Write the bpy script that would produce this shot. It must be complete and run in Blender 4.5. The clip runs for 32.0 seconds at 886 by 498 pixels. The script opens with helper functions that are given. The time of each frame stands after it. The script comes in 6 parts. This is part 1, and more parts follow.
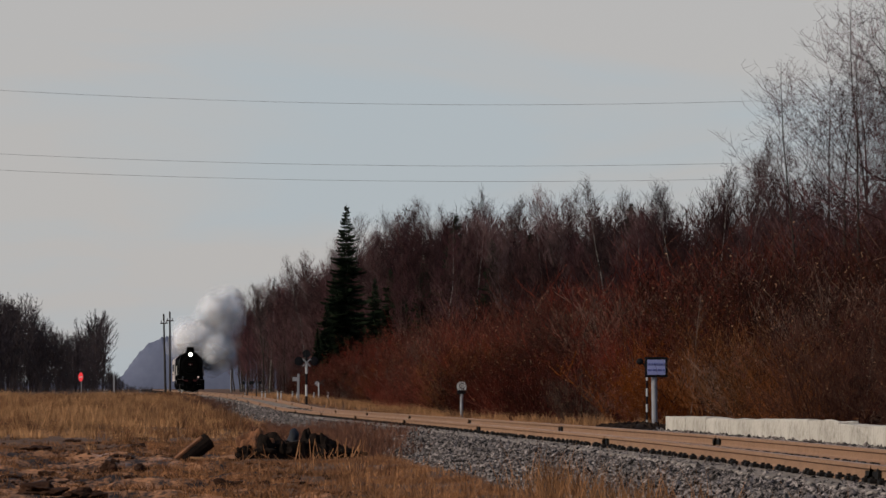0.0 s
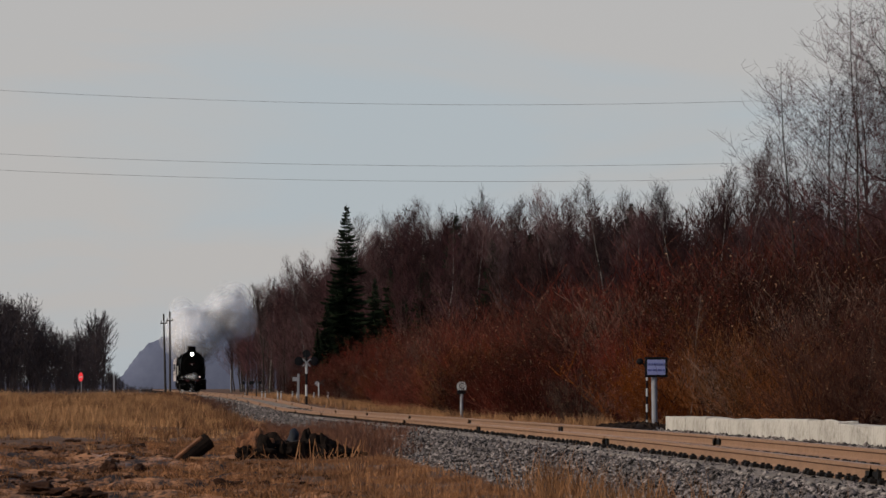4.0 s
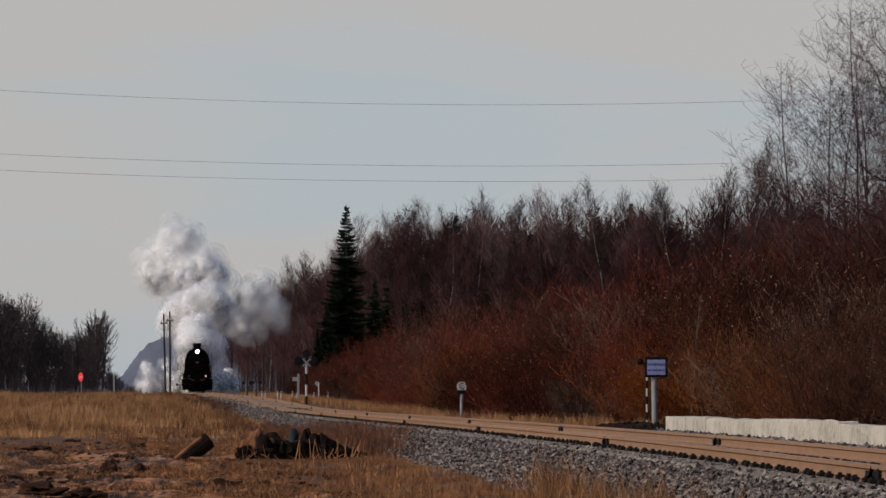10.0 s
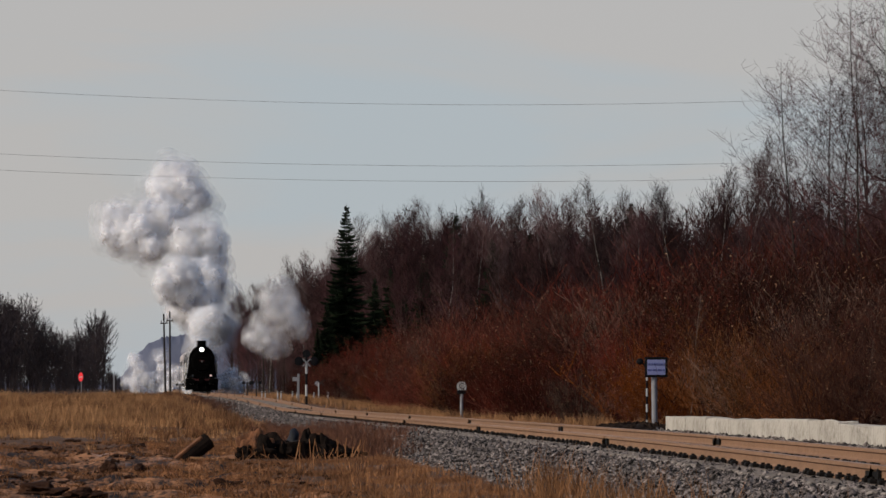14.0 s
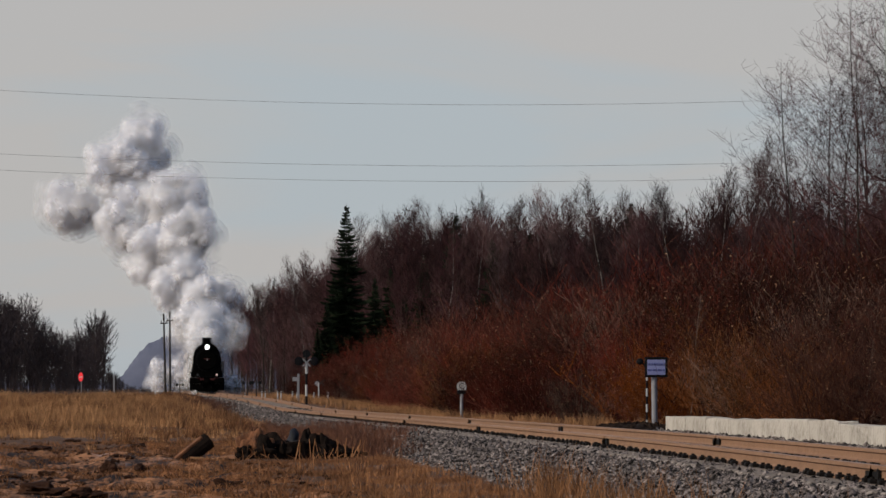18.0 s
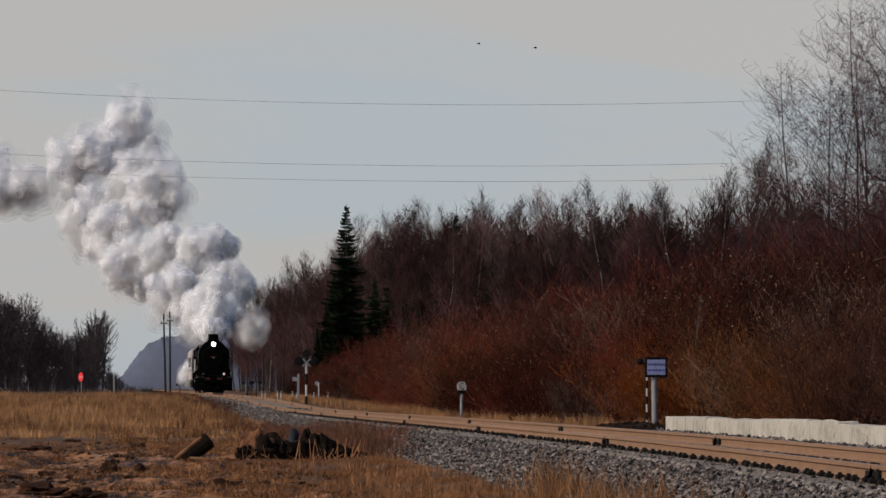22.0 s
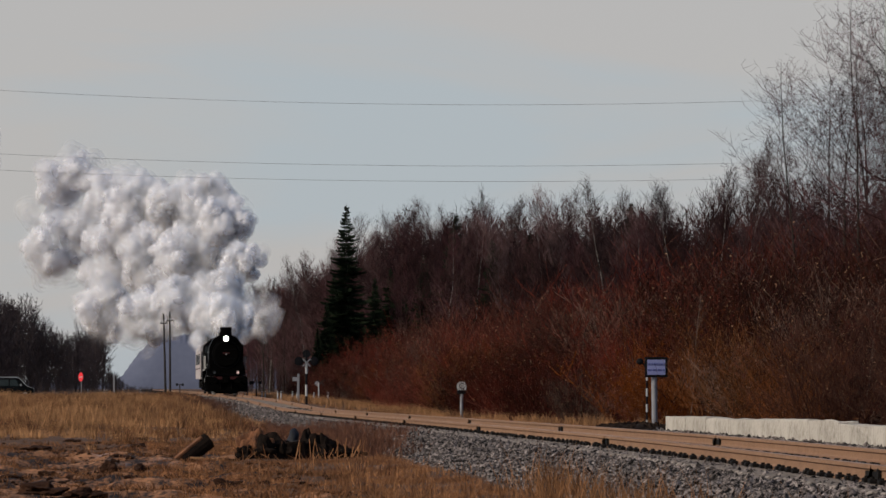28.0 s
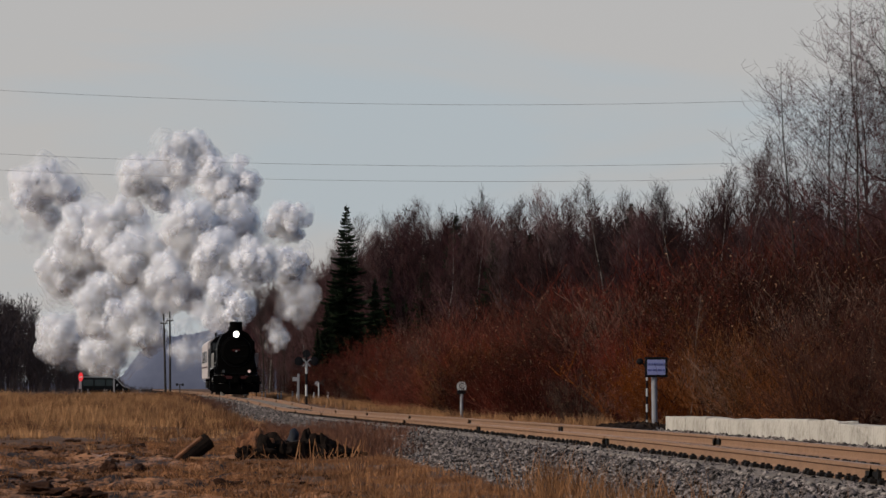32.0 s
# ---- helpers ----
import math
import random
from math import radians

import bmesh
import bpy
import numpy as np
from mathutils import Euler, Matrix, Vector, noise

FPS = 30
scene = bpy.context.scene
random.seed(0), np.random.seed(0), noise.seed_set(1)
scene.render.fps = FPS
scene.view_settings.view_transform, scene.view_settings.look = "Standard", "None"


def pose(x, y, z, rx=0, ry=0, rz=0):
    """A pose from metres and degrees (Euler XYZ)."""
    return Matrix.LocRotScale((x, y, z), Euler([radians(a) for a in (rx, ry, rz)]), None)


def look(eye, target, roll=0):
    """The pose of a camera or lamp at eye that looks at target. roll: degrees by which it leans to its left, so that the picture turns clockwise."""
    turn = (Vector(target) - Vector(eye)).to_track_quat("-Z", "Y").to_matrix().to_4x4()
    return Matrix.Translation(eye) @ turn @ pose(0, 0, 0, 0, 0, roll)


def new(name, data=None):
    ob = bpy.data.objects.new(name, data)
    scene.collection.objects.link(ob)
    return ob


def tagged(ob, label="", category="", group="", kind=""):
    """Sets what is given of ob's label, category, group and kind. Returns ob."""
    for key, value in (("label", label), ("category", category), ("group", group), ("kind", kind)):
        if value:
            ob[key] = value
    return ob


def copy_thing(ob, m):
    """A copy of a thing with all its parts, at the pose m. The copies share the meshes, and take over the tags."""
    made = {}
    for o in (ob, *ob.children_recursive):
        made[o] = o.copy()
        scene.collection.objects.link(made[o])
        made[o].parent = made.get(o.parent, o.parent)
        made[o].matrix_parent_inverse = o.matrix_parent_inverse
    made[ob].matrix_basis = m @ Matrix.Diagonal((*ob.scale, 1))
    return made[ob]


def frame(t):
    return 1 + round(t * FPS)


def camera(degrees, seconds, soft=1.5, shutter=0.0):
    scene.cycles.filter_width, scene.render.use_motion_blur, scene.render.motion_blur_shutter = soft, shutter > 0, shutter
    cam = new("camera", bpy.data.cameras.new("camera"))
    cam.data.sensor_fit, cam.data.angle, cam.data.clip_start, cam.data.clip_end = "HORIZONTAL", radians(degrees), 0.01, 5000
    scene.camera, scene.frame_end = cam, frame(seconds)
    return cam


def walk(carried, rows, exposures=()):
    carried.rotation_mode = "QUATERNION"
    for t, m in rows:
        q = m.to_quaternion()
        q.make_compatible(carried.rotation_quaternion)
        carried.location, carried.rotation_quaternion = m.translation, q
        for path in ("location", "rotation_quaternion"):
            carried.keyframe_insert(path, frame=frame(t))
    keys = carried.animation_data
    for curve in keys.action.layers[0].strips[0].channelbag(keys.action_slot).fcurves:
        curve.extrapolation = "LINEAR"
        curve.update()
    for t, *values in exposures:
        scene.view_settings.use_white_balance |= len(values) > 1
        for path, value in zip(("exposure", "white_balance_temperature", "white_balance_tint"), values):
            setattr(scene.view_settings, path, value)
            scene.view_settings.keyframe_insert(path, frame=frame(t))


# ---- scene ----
# The plan: the track runs along +y at x = 7.7, the camera stands at the origin beside it,
# the train comes towards it. z = 0 is the field beside the track.
CAM_Z = 1.35
TRACK_X = 7.7

cam = camera(10.30, 32.0)
scene.cycles.transparent_max_bounces = 36
scene.cycles.diffuse_bounces = 5
EYE = (0.0, 0.0, CAM_Z)
AIM = look(EYE, (math.sin(radians(3.742)), math.cos(radians(3.742)), CAM_Z + math.tan(radians(1.613))))
walk(cam, [(0.0, AIM), (32.0, AIM)], exposures=[(0.0, 0.0, 6500, 10), (32.0, 0.0, 6500, 10)])

# ---- world, sun ----
SUN_AZ = radians(247)
SUN_EL = radians(30)
world = bpy.data.worlds.new("sky")
scene.world = world
world.use_nodes = True
wn = world.node_tree.nodes
wl = world.node_tree.links
wn.clear()
w_out = wn.new("ShaderNodeOutputWorld")
w_bg = wn.new("ShaderNodeBackground")
w_sky = wn.new("ShaderNodeTexSky")
w_sky.sky_type = "NISHITA"
w_sky.sun_disc = False
w_sky.sun_elevation = SUN_EL
w_sky.sun_rotation = SUN_AZ
w_sky.air_density = 1.0
w_sky.dust_density = 1.0
w_tc = wn.new("ShaderNodeTexCoord")
w_map = wn.new("ShaderNodeMapping")
w_map.inputs["Scale"].default_value = (7.0, 7.0, 34.0)
w_map.inputs["Location"].default_value = (2.3, 0.7, 1.2)
w_noise = wn.new("ShaderNodeTexNoise")
w_noise.inputs["Scale"].default_value = 1.0
w_noise.inputs["Detail"].default_value = 5.0
w_noise.inputs["Roughness"].default_value = 0.5
w_noise.inputs["Distortion"].default_value = 0.6
w_ramp = wn.new("ShaderNodeValToRGB")
w_ramp.color_ramp.elements[0].position = 0.36
w_ramp.color_ramp.elements[0].color = (0.425, 0.472, 0.510, 1)
w_ramp.color_ramp.elements[1].position = 0.53
w_ramp.color_ramp.elements[1].color = (0.480, 0.466, 0.462, 1)
w_mix = wn.new("ShaderNodeMix")
w_mix.data_type = "RGBA"
w_cloud = wn.new("ShaderNodeVectorMath")
w_cloud.operation = "SCALE"
w_cloud.inputs["Scale"].default_value = 10.0
wl.new(w_tc.outputs["Generated"], w_map.inputs["Vector"])
wl.new(w_map.outputs[0], w_noise.inputs["Vector"])
wl.new(w_noise.outputs["Fac"], w_ramp.inputs[0])
w_sep = wn.new("ShaderNodeSeparateXYZ")
w_low = wn.new("ShaderNodeMapRange")
w_low.interpolation_type = "SMOOTHSTEP"
w_low.inputs[1].default_value, w_low.inputs[2].default_value = 0.10, 0.34
w_low.inputs[3].default_value, w_low.inputs[4].default_value = 0.92, 0.0
wl.new(w_tc.outputs["Generated"], w_sep.inputs[0])
wl.new(w_sep.outputs[2], w_low.inputs[0])
wl.new(w_ramp.outputs[0], w_cloud.inputs[0])
wl.new(w_cloud.outputs[0], w_mix.inputs[7])
wl.new(w_low.outputs[0], w_mix.inputs[0])
wl.new(w_sky.outputs[0], w_mix.inputs[6])
wl.new(w_mix.outputs[2], w_bg.inputs[0])
w_bg.inputs[1].default_value = 0.10
wl.new(w_bg.outputs[0], w_out.inputs[0])

sun_data = bpy.data.lights.new("sun", "SUN")
sun_data.energy = 3.0
sun_data.angle = radians(0.6)
sun_data.color = (1.0, 0.88, 0.72)
sun = new("sun", sun_data)
sun_from = Vector((math.sin(SUN_AZ) * math.cos(SUN_EL), math.cos(SUN_AZ) * math.cos(SUN_EL), math.sin(SUN_EL)))
sun.matrix_world = look(sun_from * 200, (0, 0, 0))


# ---- materials ----
def mat(name, dark, light, scale=6.0, rough=0.85, metal=0.0, bump=0.3, fine=None, spread=(0.3, 0.7), vary=0.0,
        through_light=0.0, stretch=(1, 1, 1), spec=0.3, own=0.0):
    """A procedural surface: two noises blend two colours, the fine one gives relief, vary shifts the value from
    piece to piece and own the hue and value of each whole object."""
    m = bpy.data.materials.new(name)
    m.use_nodes = True
    n, l = m.node_tree.nodes, m.node_tree.links
    b = n["Principled BSDF"]
    tc = n.new("ShaderNodeTexCoord")
    mp = n.new("ShaderNodeMapping")
    mp.inputs["Scale"].default_value = stretch
    l.new(tc.outputs["Object"], mp.inputs[0])
    n1 = n.new("ShaderNodeTexNoise")
    n1.inputs["Scale"].default_value = scale
    n1.inputs["Detail"].default_value = 6
    n1.inputs["Roughness"].default_value = 0.65
    l.new(mp.outputs[0], n1.inputs["Vector"])
    n2 = n.new("ShaderNodeTexNoise")
    n2.inputs["Scale"].default_value = fine or scale * 9
    n2.inputs["Detail"].default_value = 4
    l.new(mp.outputs[0], n2.inputs["Vector"])
    ad = n.new("ShaderNodeMath")
    ad.operation = "MULTIPLY_ADD"
    ad.inputs[1].default_value = 0.35
    l.new(n2.outputs["Fac"], ad.inputs[0])
    sc = n.new("ShaderNodeMath")
    sc.operation = "MULTIPLY"
    sc.inputs[1].default_value = 0.65
    l.new(n1.outputs["Fac"], sc.inputs[0])
    l.new(sc.outputs[0], ad.inputs[2])
    r = n.new("ShaderNodeValToRGB")
    r.color_ramp.elements[0].position, r.color_ramp.elements[1].position = spread
    r.color_ramp.elements[0].color = (*dark, 1)
    r.color_ramp.elements[1].color = (*light, 1)
    l.new(ad.outputs[0], r.inputs[0])
    col = r.outputs[0]
    if vary:
        oi = n.new("ShaderNodeObjectInfo")
        geo = n.new("ShaderNodeNewGeometry")
        sm = n.new("ShaderNodeMath")
        sm.operation = "ADD"
        l.new(oi.outputs["Random"], sm.inputs[0])
        l.new(geo.outputs["Random Per Island"], sm.inputs[1])
        mr = n.new("ShaderNodeMapRange")
        mr.inputs[1].default_value, mr.inputs[2].default_value = 0, 2
        mr.inputs[3].default_value, mr.inputs[4].default_value = 1 - vary, 1 + vary
        l.new(sm.outputs[0], mr.inputs[0])
        hs = n.new("ShaderNodeHueSaturation")
        l.new(mr.outputs[0], hs.inputs["Value"])
        l.new(col, hs.inputs["Color"])
        col = hs.outputs[0]
    if own:
        oi = n.new("ShaderNodeObjectInfo")
        hs = n.new("ShaderNodeHueSaturation")
        far = n.new("ShaderNodeMath")
        far.operation = "MULTIPLY"
        far.inputs[1].default_value = 7.31
        part_of = n.new("ShaderNodeMath")
        part_of.operation = "FRACT"
        l.new(oi.outputs["Random"], far.inputs[0])
        l.new(far.outputs[0], part_of.inputs[0])
        for src, lo, hi, to in ((oi.outputs["Random"], 1 - own, 1 + own, "Value"), (part_of.outputs[0], 0.49, 0.508, "Hue"), (part_of.outputs[0], 1.1, 0.85, "Saturation")):
            mr = n.new("ShaderNodeMapRange")
            mr.inputs[3].default_value, mr.inputs[4].default_value = lo, hi
            l.new(src, mr.inputs[0])
            l.new(mr.outputs[0], hs.inputs[to])
        l.new(col, hs.inputs["Color"])
        col = hs.outputs[0]
    l.new(col, b.inputs["Base Color"])
    b.inputs["Roughness"].default_value = rough
    b.inputs["Metallic"].default_value = metal
    b.inputs["Specular IOR Level"].default_value = spec
    if bump:
        bp = n.new("ShaderNodeBump")
        bp.inputs["Strength"].default_value = bump
        bp.inputs["Distance"].default_value = 0.02
        l.new(n2.outputs["Fac"], bp.inputs["Height"])
        l.new(bp.outputs[0], b.inputs["Normal"])
    if through_light:
        tr = n.new("ShaderNodeBsdfTranslucent")
        l.new(col, tr.inputs[0])
        mx = n.new("ShaderNodeMixShader")
        mx.inputs[0].default_value = through_light
        l.new(b.outputs[0], mx.inputs[1])
        l.new(tr.outputs[0], mx.inputs[2])
        l.new(mx.outputs[0], n["Material Output"].inputs[0])
    return m


def glow(name, colour, strength):
    m = bpy.data.materials.new(name)
    m.use_nodes = True
    b = m.node_tree.nodes["Principled BSDF"]
    b.inputs["Base Color"].default_value = (*colour, 1)
    b.inputs["Emission Color"].default_value = (*colour, 1)
    b.inputs["Emission Strength"].default_value = strength
    return m


M_GROUND = mat("dry_field", (0.030, 0.014, 0.008), (0.15, 0.070, 0.032), 0.35, 0.95, 0, 0.8, 6.0)
M_MUD = mat("mud", (0.009, 0.004, 0.003), (0.34, 0.155, 0.070), 1.1, 0.8, 0, 1.0, 11.0, (0.46, 0.58), 0, 0, (1, 0.3, 1), spec=0.2)
# water lies in the ruts: the mud is smooth there
mud_n, mud_l = M_MUD.node_tree.nodes, M_MUD.node_tree.links
wet_noise = mud_n.new("ShaderNodeTexNoise")
wet_noise.inputs["Scale"].default_value = 0.9
wet_noise.inputs["Detail"].default_value = 5
wet_tc = mud_n.new("ShaderNodeTexCoord")
wet_map = mud_n.new("ShaderNodeMapping")
wet_map.inputs["Scale"].default_value = (1.0, 0.16, 1.0)
wet_map.inputs["Location"].default_value = (3.1, 0.4, 0.0)
wet_range = mud_n.new("ShaderNodeMapRange")
wet_range.inputs[1].default_value, wet_range.inputs[2].default_value = 0.60, 0.70
wet_range.inputs[3].default_value, wet_range.inputs[4].default_value = 0.9, 0.38
mud_l.new(wet_tc.outputs["Object"], wet_map.inputs[0])
mud_l.new(wet_map.outputs[0], wet_noise.inputs["Vector"])
mud_l.new(wet_noise.outputs["Fac"], wet_range.inputs[0])
mud_l.new(wet_range.outputs[0], mud_n["Principled BSDF"].inputs["Roughness"])
# near-black bed: the shade in the gaps between stones is put into its colour
M_BALLAST_SHADE = mat("ballast_bed", (0.004, 0.004, 0.004), (0.02, 0.019, 0.018), 9, 0.9, 0, 1.0, 22, spec=0.03)
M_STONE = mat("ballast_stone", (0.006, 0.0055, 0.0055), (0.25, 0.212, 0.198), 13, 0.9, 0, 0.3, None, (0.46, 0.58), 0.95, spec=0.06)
M_RAIL = mat("rusty_rail", (0.18, 0.095, 0.052), (0.29, 0.165, 0.095), 2.5, 0.65, 0.1, 0.25, 40, (0.3, 0.7), 0.06)
M_RAILTOP = mat("worn_rail_head", (0.24, 0.14, 0.10), (0.38, 0.25, 0.18), 3, 0.45, 0.5, 0.1, 30)
M_SLEEPER = mat("grey_sleeper", (0.1, 0.085, 0.075), (0.44, 0.37, 0.32), 5, 0.9, 0, 0.5, 40, (0.3, 0.7), 0.15, 0, (0.4, 4, 4))
M_IRON = mat("oily_iron", (0.003, 0.0027, 0.0025), (0.012, 0.010, 0.009), 8, 0.75, 0.0, 0.3, spec=0.1)
M_CONCRETE = mat("whitewashed_concrete", (0.2, 0.178, 0.15), (0.43, 0.395, 0.35), 2.6, 0.9, 0, 0.5, 12, (0.32, 0.54), 0.12, 0, (1, 1, 1.4), spec=0.1)
M_GRASS = mat("dry_grass", (0.065, 0.030, 0.015), (0.47, 0.250, 0.115), 0.16, 0.8, 0, 0.0, 0.9, (0.39, 0.61), 0.65, 0.2, spec=0.15)
M_TUFT = mat("tawny_tuft", (0.085, 0.032, 0.014), (0.48, 0.235, 0.105), 0.5, 0.8, 0, 0.0, 3, (0.34, 0.60), 0.6, 0.2, spec=0.1)
M_SHORT = mat("trodden_grass", (0.055, 0.024, 0.012), (0.46, 0.215, 0.098), 0.6, 0.85, 0, 0.0, 4, (0.36, 0.66), 0.6, 0.2, spec=0.1)
M_WEED = mat("withered_weed", (0.034, 0.013, 0.008), (0.185, 0.078, 0.043), 0.8, 0.85, 0, 0, 4, (0.34, 0.66), 0.6, 0.15)
M_WILLOW = mat("red_willow_stem", (0.007, 0.0014, 0.0008), (0.135, 0.034, 0.02), 0.12, 0.8, 0, 0, 1.5, (0.36, 0.64), 0.9, spec=0.04, own=0.45)
M_WILLOW_B = mat("brown_willow_stem", (0.003, 0.0011, 0.0007), (0.06, 0.0215, 0.0135), 0.2, 0.8, 0, 0, 2.5, (0.36, 0.64), 0.9, spec=0.04, own=0.5)
M_WILLOW_D = mat("pale_grey_stem", (0.01, 0.006, 0.0045), (0.155, 0.094, 0.07), 0.2, 0.8, 0, 0, 2.5, (0.38, 0.64), 0.9, spec=0.04, own=0.35)
M_WILLOW_C = mat("tan_willow_stem", (0.014, 0.0045, 0.0018), (0.19, 0.072, 0.024), 0.2, 0.8, 0, 0, 2.5, (0.34, 0.62), 0.85, spec=0.04, own=0.3)
M_LEAF = mat("dry_leaf", (0.14, 0.06, 0.025), (0.46, 0.29, 0.17), 3, 0.8, 0, 0, 9, (0.3, 0.7), 0.6)
M_TWIG = mat("bare_twig", (0.01, 0.0046, 0.0047), (0.108, 0.052, 0.052), 0.12, 0.8, 0, 0, 1, (0.36, 0.64), 0.7, spec=0.05, own=0.45)
M_TWIG_GREY = mat("grey_twig", (0.012, 0.0078, 0.0078), (0.128, 0.086, 0.083), 0.12, 0.8, 0, 0, 1, (0.36, 0.64), 0.7, spec=0.05, own=0.4)
# darker, bluer copy of bare_twig: far shade and haze as base colour
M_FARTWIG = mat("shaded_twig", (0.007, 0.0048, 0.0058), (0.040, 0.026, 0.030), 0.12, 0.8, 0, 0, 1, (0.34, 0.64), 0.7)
M_BARK = mat("dark_bark", (0.014, 0.011, 0.010), (0.055, 0.044, 0.038), 3, 0.9, 0, 0.6, 20, spec=0.08)
M_BIRCH = mat("birch_bark", (0.016, 0.013, 0.012), (0.26, 0.24, 0.22), 1.6, 0.8, 0, 0.3, 5, (0.44, 0.56), 0, 0, (1, 1, 1.6))
M_SAPLING = mat("sapling_bark", (0.03, 0.02, 0.016), (0.19, 0.14, 0.11), 3, 0.8, 0, 0.2, 12, (0.35, 0.6))
M_NEEDLE = mat("spruce_needles", (0.006, 0.011, 0.007), (0.030, 0.044, 0.022), 0.8, 0.8, 0, 0, 5, (0.3, 0.7), 0.5, spec=0.05)
M_BLACK = mat("black_engine_paint", (0.002, 0.002, 0.0024), (0.004, 0.0038, 0.004), 3, 0.4, 0.0, 0.08, 14, spec=0.035)
M_SOOT = mat("sooty_iron", (0.0015, 0.0015, 0.0015), (0.004, 0.0037, 0.0035), 4, 0.9, 0.0, 0.3, spec=0.0)
M_RED = mat("red_engine_paint", (0.020, 0.002, 0.002), (0.05, 0.005, 0.004), 4, 0.5, 0, 0.1)
M_STEEL = mat("bright_steel", (0.30, 0.29, 0.28), (0.55, 0.54, 0.52), 5, 0.35, 0.8, 0.1)
M_COACH = mat("pale_coach_paint", (0.37, 0.325, 0.32), (0.50, 0.445, 0.435), 1.2, 0.5, 0, 0.05)
M_GLASS_DARK = mat("dark_glass", (0.010, 0.012, 0.014), (0.03, 0.035, 0.04), 2, 0.12, 0, 0.0, spec=0.6)
M_WHITE = mat("white_paint", (0.30, 0.30, 0.31), (0.50, 0.50, 0.49), 7, 0.6, 0, 0.05)
M_GREYPOST = mat("grey_post_paint", (0.16, 0.16, 0.18), (0.27, 0.27, 0.29), 4, 0.6, 0.1, 0.1)
M_SIGNBLUE = mat("pale_blue_sign", (0.20, 0.22, 0.42), (0.27, 0.29, 0.52), 5, 0.5, 0, 0)
M_INK = mat("blue_ink", (0.05, 0.06, 0.18), (0.07, 0.085, 0.24), 5, 0.5, 0, 0)
M_BLACKPOST = mat("black_post_paint", (0.004, 0.004, 0.005), (0.012, 0.012, 0.014), 6, 0.7, 0, 0.1, spec=0.08)
M_STOP = mat("red_sign_paint", (0.62, 0.022, 0.03), (0.78, 0.035, 0.05), 4, 0.45, 0, 0)
M_POLE = mat("tarred_pole", (0.012, 0.010, 0.010), (0.035, 0.030, 0.027), 4, 0.9, 0, 0.5, 20, stretch=(6, 6, 0.5))
M_WIRE = mat("weathered_wire", (0.20, 0.20, 0.21), (0.30, 0.30, 0.31), 4, 0.6, 0.2, 0)
M_WOOD = mat("split_wood", (0.20, 0.095, 0.04), (0.40, 0.215, 0.105), 3, 0.85, 0, 0.5, 30, stretch=(1, 5, 5))
M_CHAR = mat("dark_rotten_wood", (0.005, 0.0045, 0.004), (0.020, 0.013, 0.010), 5, 0.9, 0, 0.8, 25, spec=0.03)
M_CLAY = mat("reddish_clod", (0.03, 0.012, 0.007), (0.26, 0.11, 0.05), 5, 0.95, 0, 0.8, 25)
M_DARKMUD = mat("wet_dark_soil", (0.008, 0.004, 0.003), (0.060, 0.028, 0.016), 4, 0.85, 0, 0.8, 25, spec=0.06)
M_COAL = mat("dark_gravel", (0.010, 0.007, 0.006), (0.032, 0.021, 0.016), 8, 0.9, 0, 0.8, 30, spec=0.03)
M_TARP = mat("blue_black_stone", (0.004, 0.005, 0.009), (0.016, 0.018, 0.028), 4, 0.7, 0, 0.3)
M_VAN = mat("dark_van_paint", (0.004, 0.005, 0.006), (0.007, 0.0075, 0.009), 2, 0.35, 0.0, 0, spec=0.05)
M_SILVER = mat("silver_trim", (0.26, 0.27, 0.28), (0.38, 0.39, 0.40), 3, 0.35, 0.5, 0)
M_VANGLASS = mat("tinted_glass", (0.02, 0.03, 0.032), (0.035, 0.045, 0.05), 2, 0.2, 0, 0, spec=0.12)
M_LAMP = glow("headlight_glow", (1.0, 0.96, 0.85), 9.0)
# blue-grey wood: the distance haze is mixed into the base colour
M_HAZE_HILL = mat("far_wood", (0.078, 0.088, 0.132), (0.112, 0.124, 0.178), 0.02, 0.95, 0, 0, 0.3)


def steam_mat(name, thin, dense, scale):
    """Steam as layered skins that let part of the light through, patchy by noise."""
    k = bpy.data.materials.new(name)
    k.use_nodes = True
    n, l = k.node_tree.nodes, k.node_tree.links
    n.clear()
    o = n.new("ShaderNodeOutputMaterial")
    d = n.new("ShaderNodeBsdfDiffuse")
    t = n.new("ShaderNodeBsdfTranslucent")
    d.inputs[0].default_value = t.inputs[0].default_value = (0.965, 0.968, 1.0, 1)
    mx = n.new("ShaderNodeMixShader")
    mx.inputs[0].default_value = 0.3
    l.new(d.outputs[0], mx.inputs[1])
    l.new(t.outputs[0], mx.inputs[2])
    tp = n.new("ShaderNodeBsdfTransparent")
    al = n.new("ShaderNodeMixShader")
    tc = n.new("ShaderNodeTexCoord")
    ns = n.new("ShaderNodeTexNoise")
    ns.inputs["Scale"].default_value = scale
    ns.inputs["Detail"].default_value = 3.5
    ns.inputs["Roughness"].default_value = 0.55
    l.new(tc.outputs["Object"], ns.inputs["Vector"])
    mr = n.new("ShaderNodeMapRange")
    mr.inputs[1].default_value, mr.inputs[2].default_value = 0.36, 0.66
    mr.inputs[3].default_value, mr.inputs[4].default_value = thin, dense
    l.new(ns.outputs["Fac"], mr.inputs[0])
    l.new(mr.outputs[0], al.inputs[0])
    l.new(tp.outputs[0], al.inputs[1])
    l.new(mx.outputs[0], al.inputs[2])
    l.new(al.outputs[0], o.inputs[0])
    return k


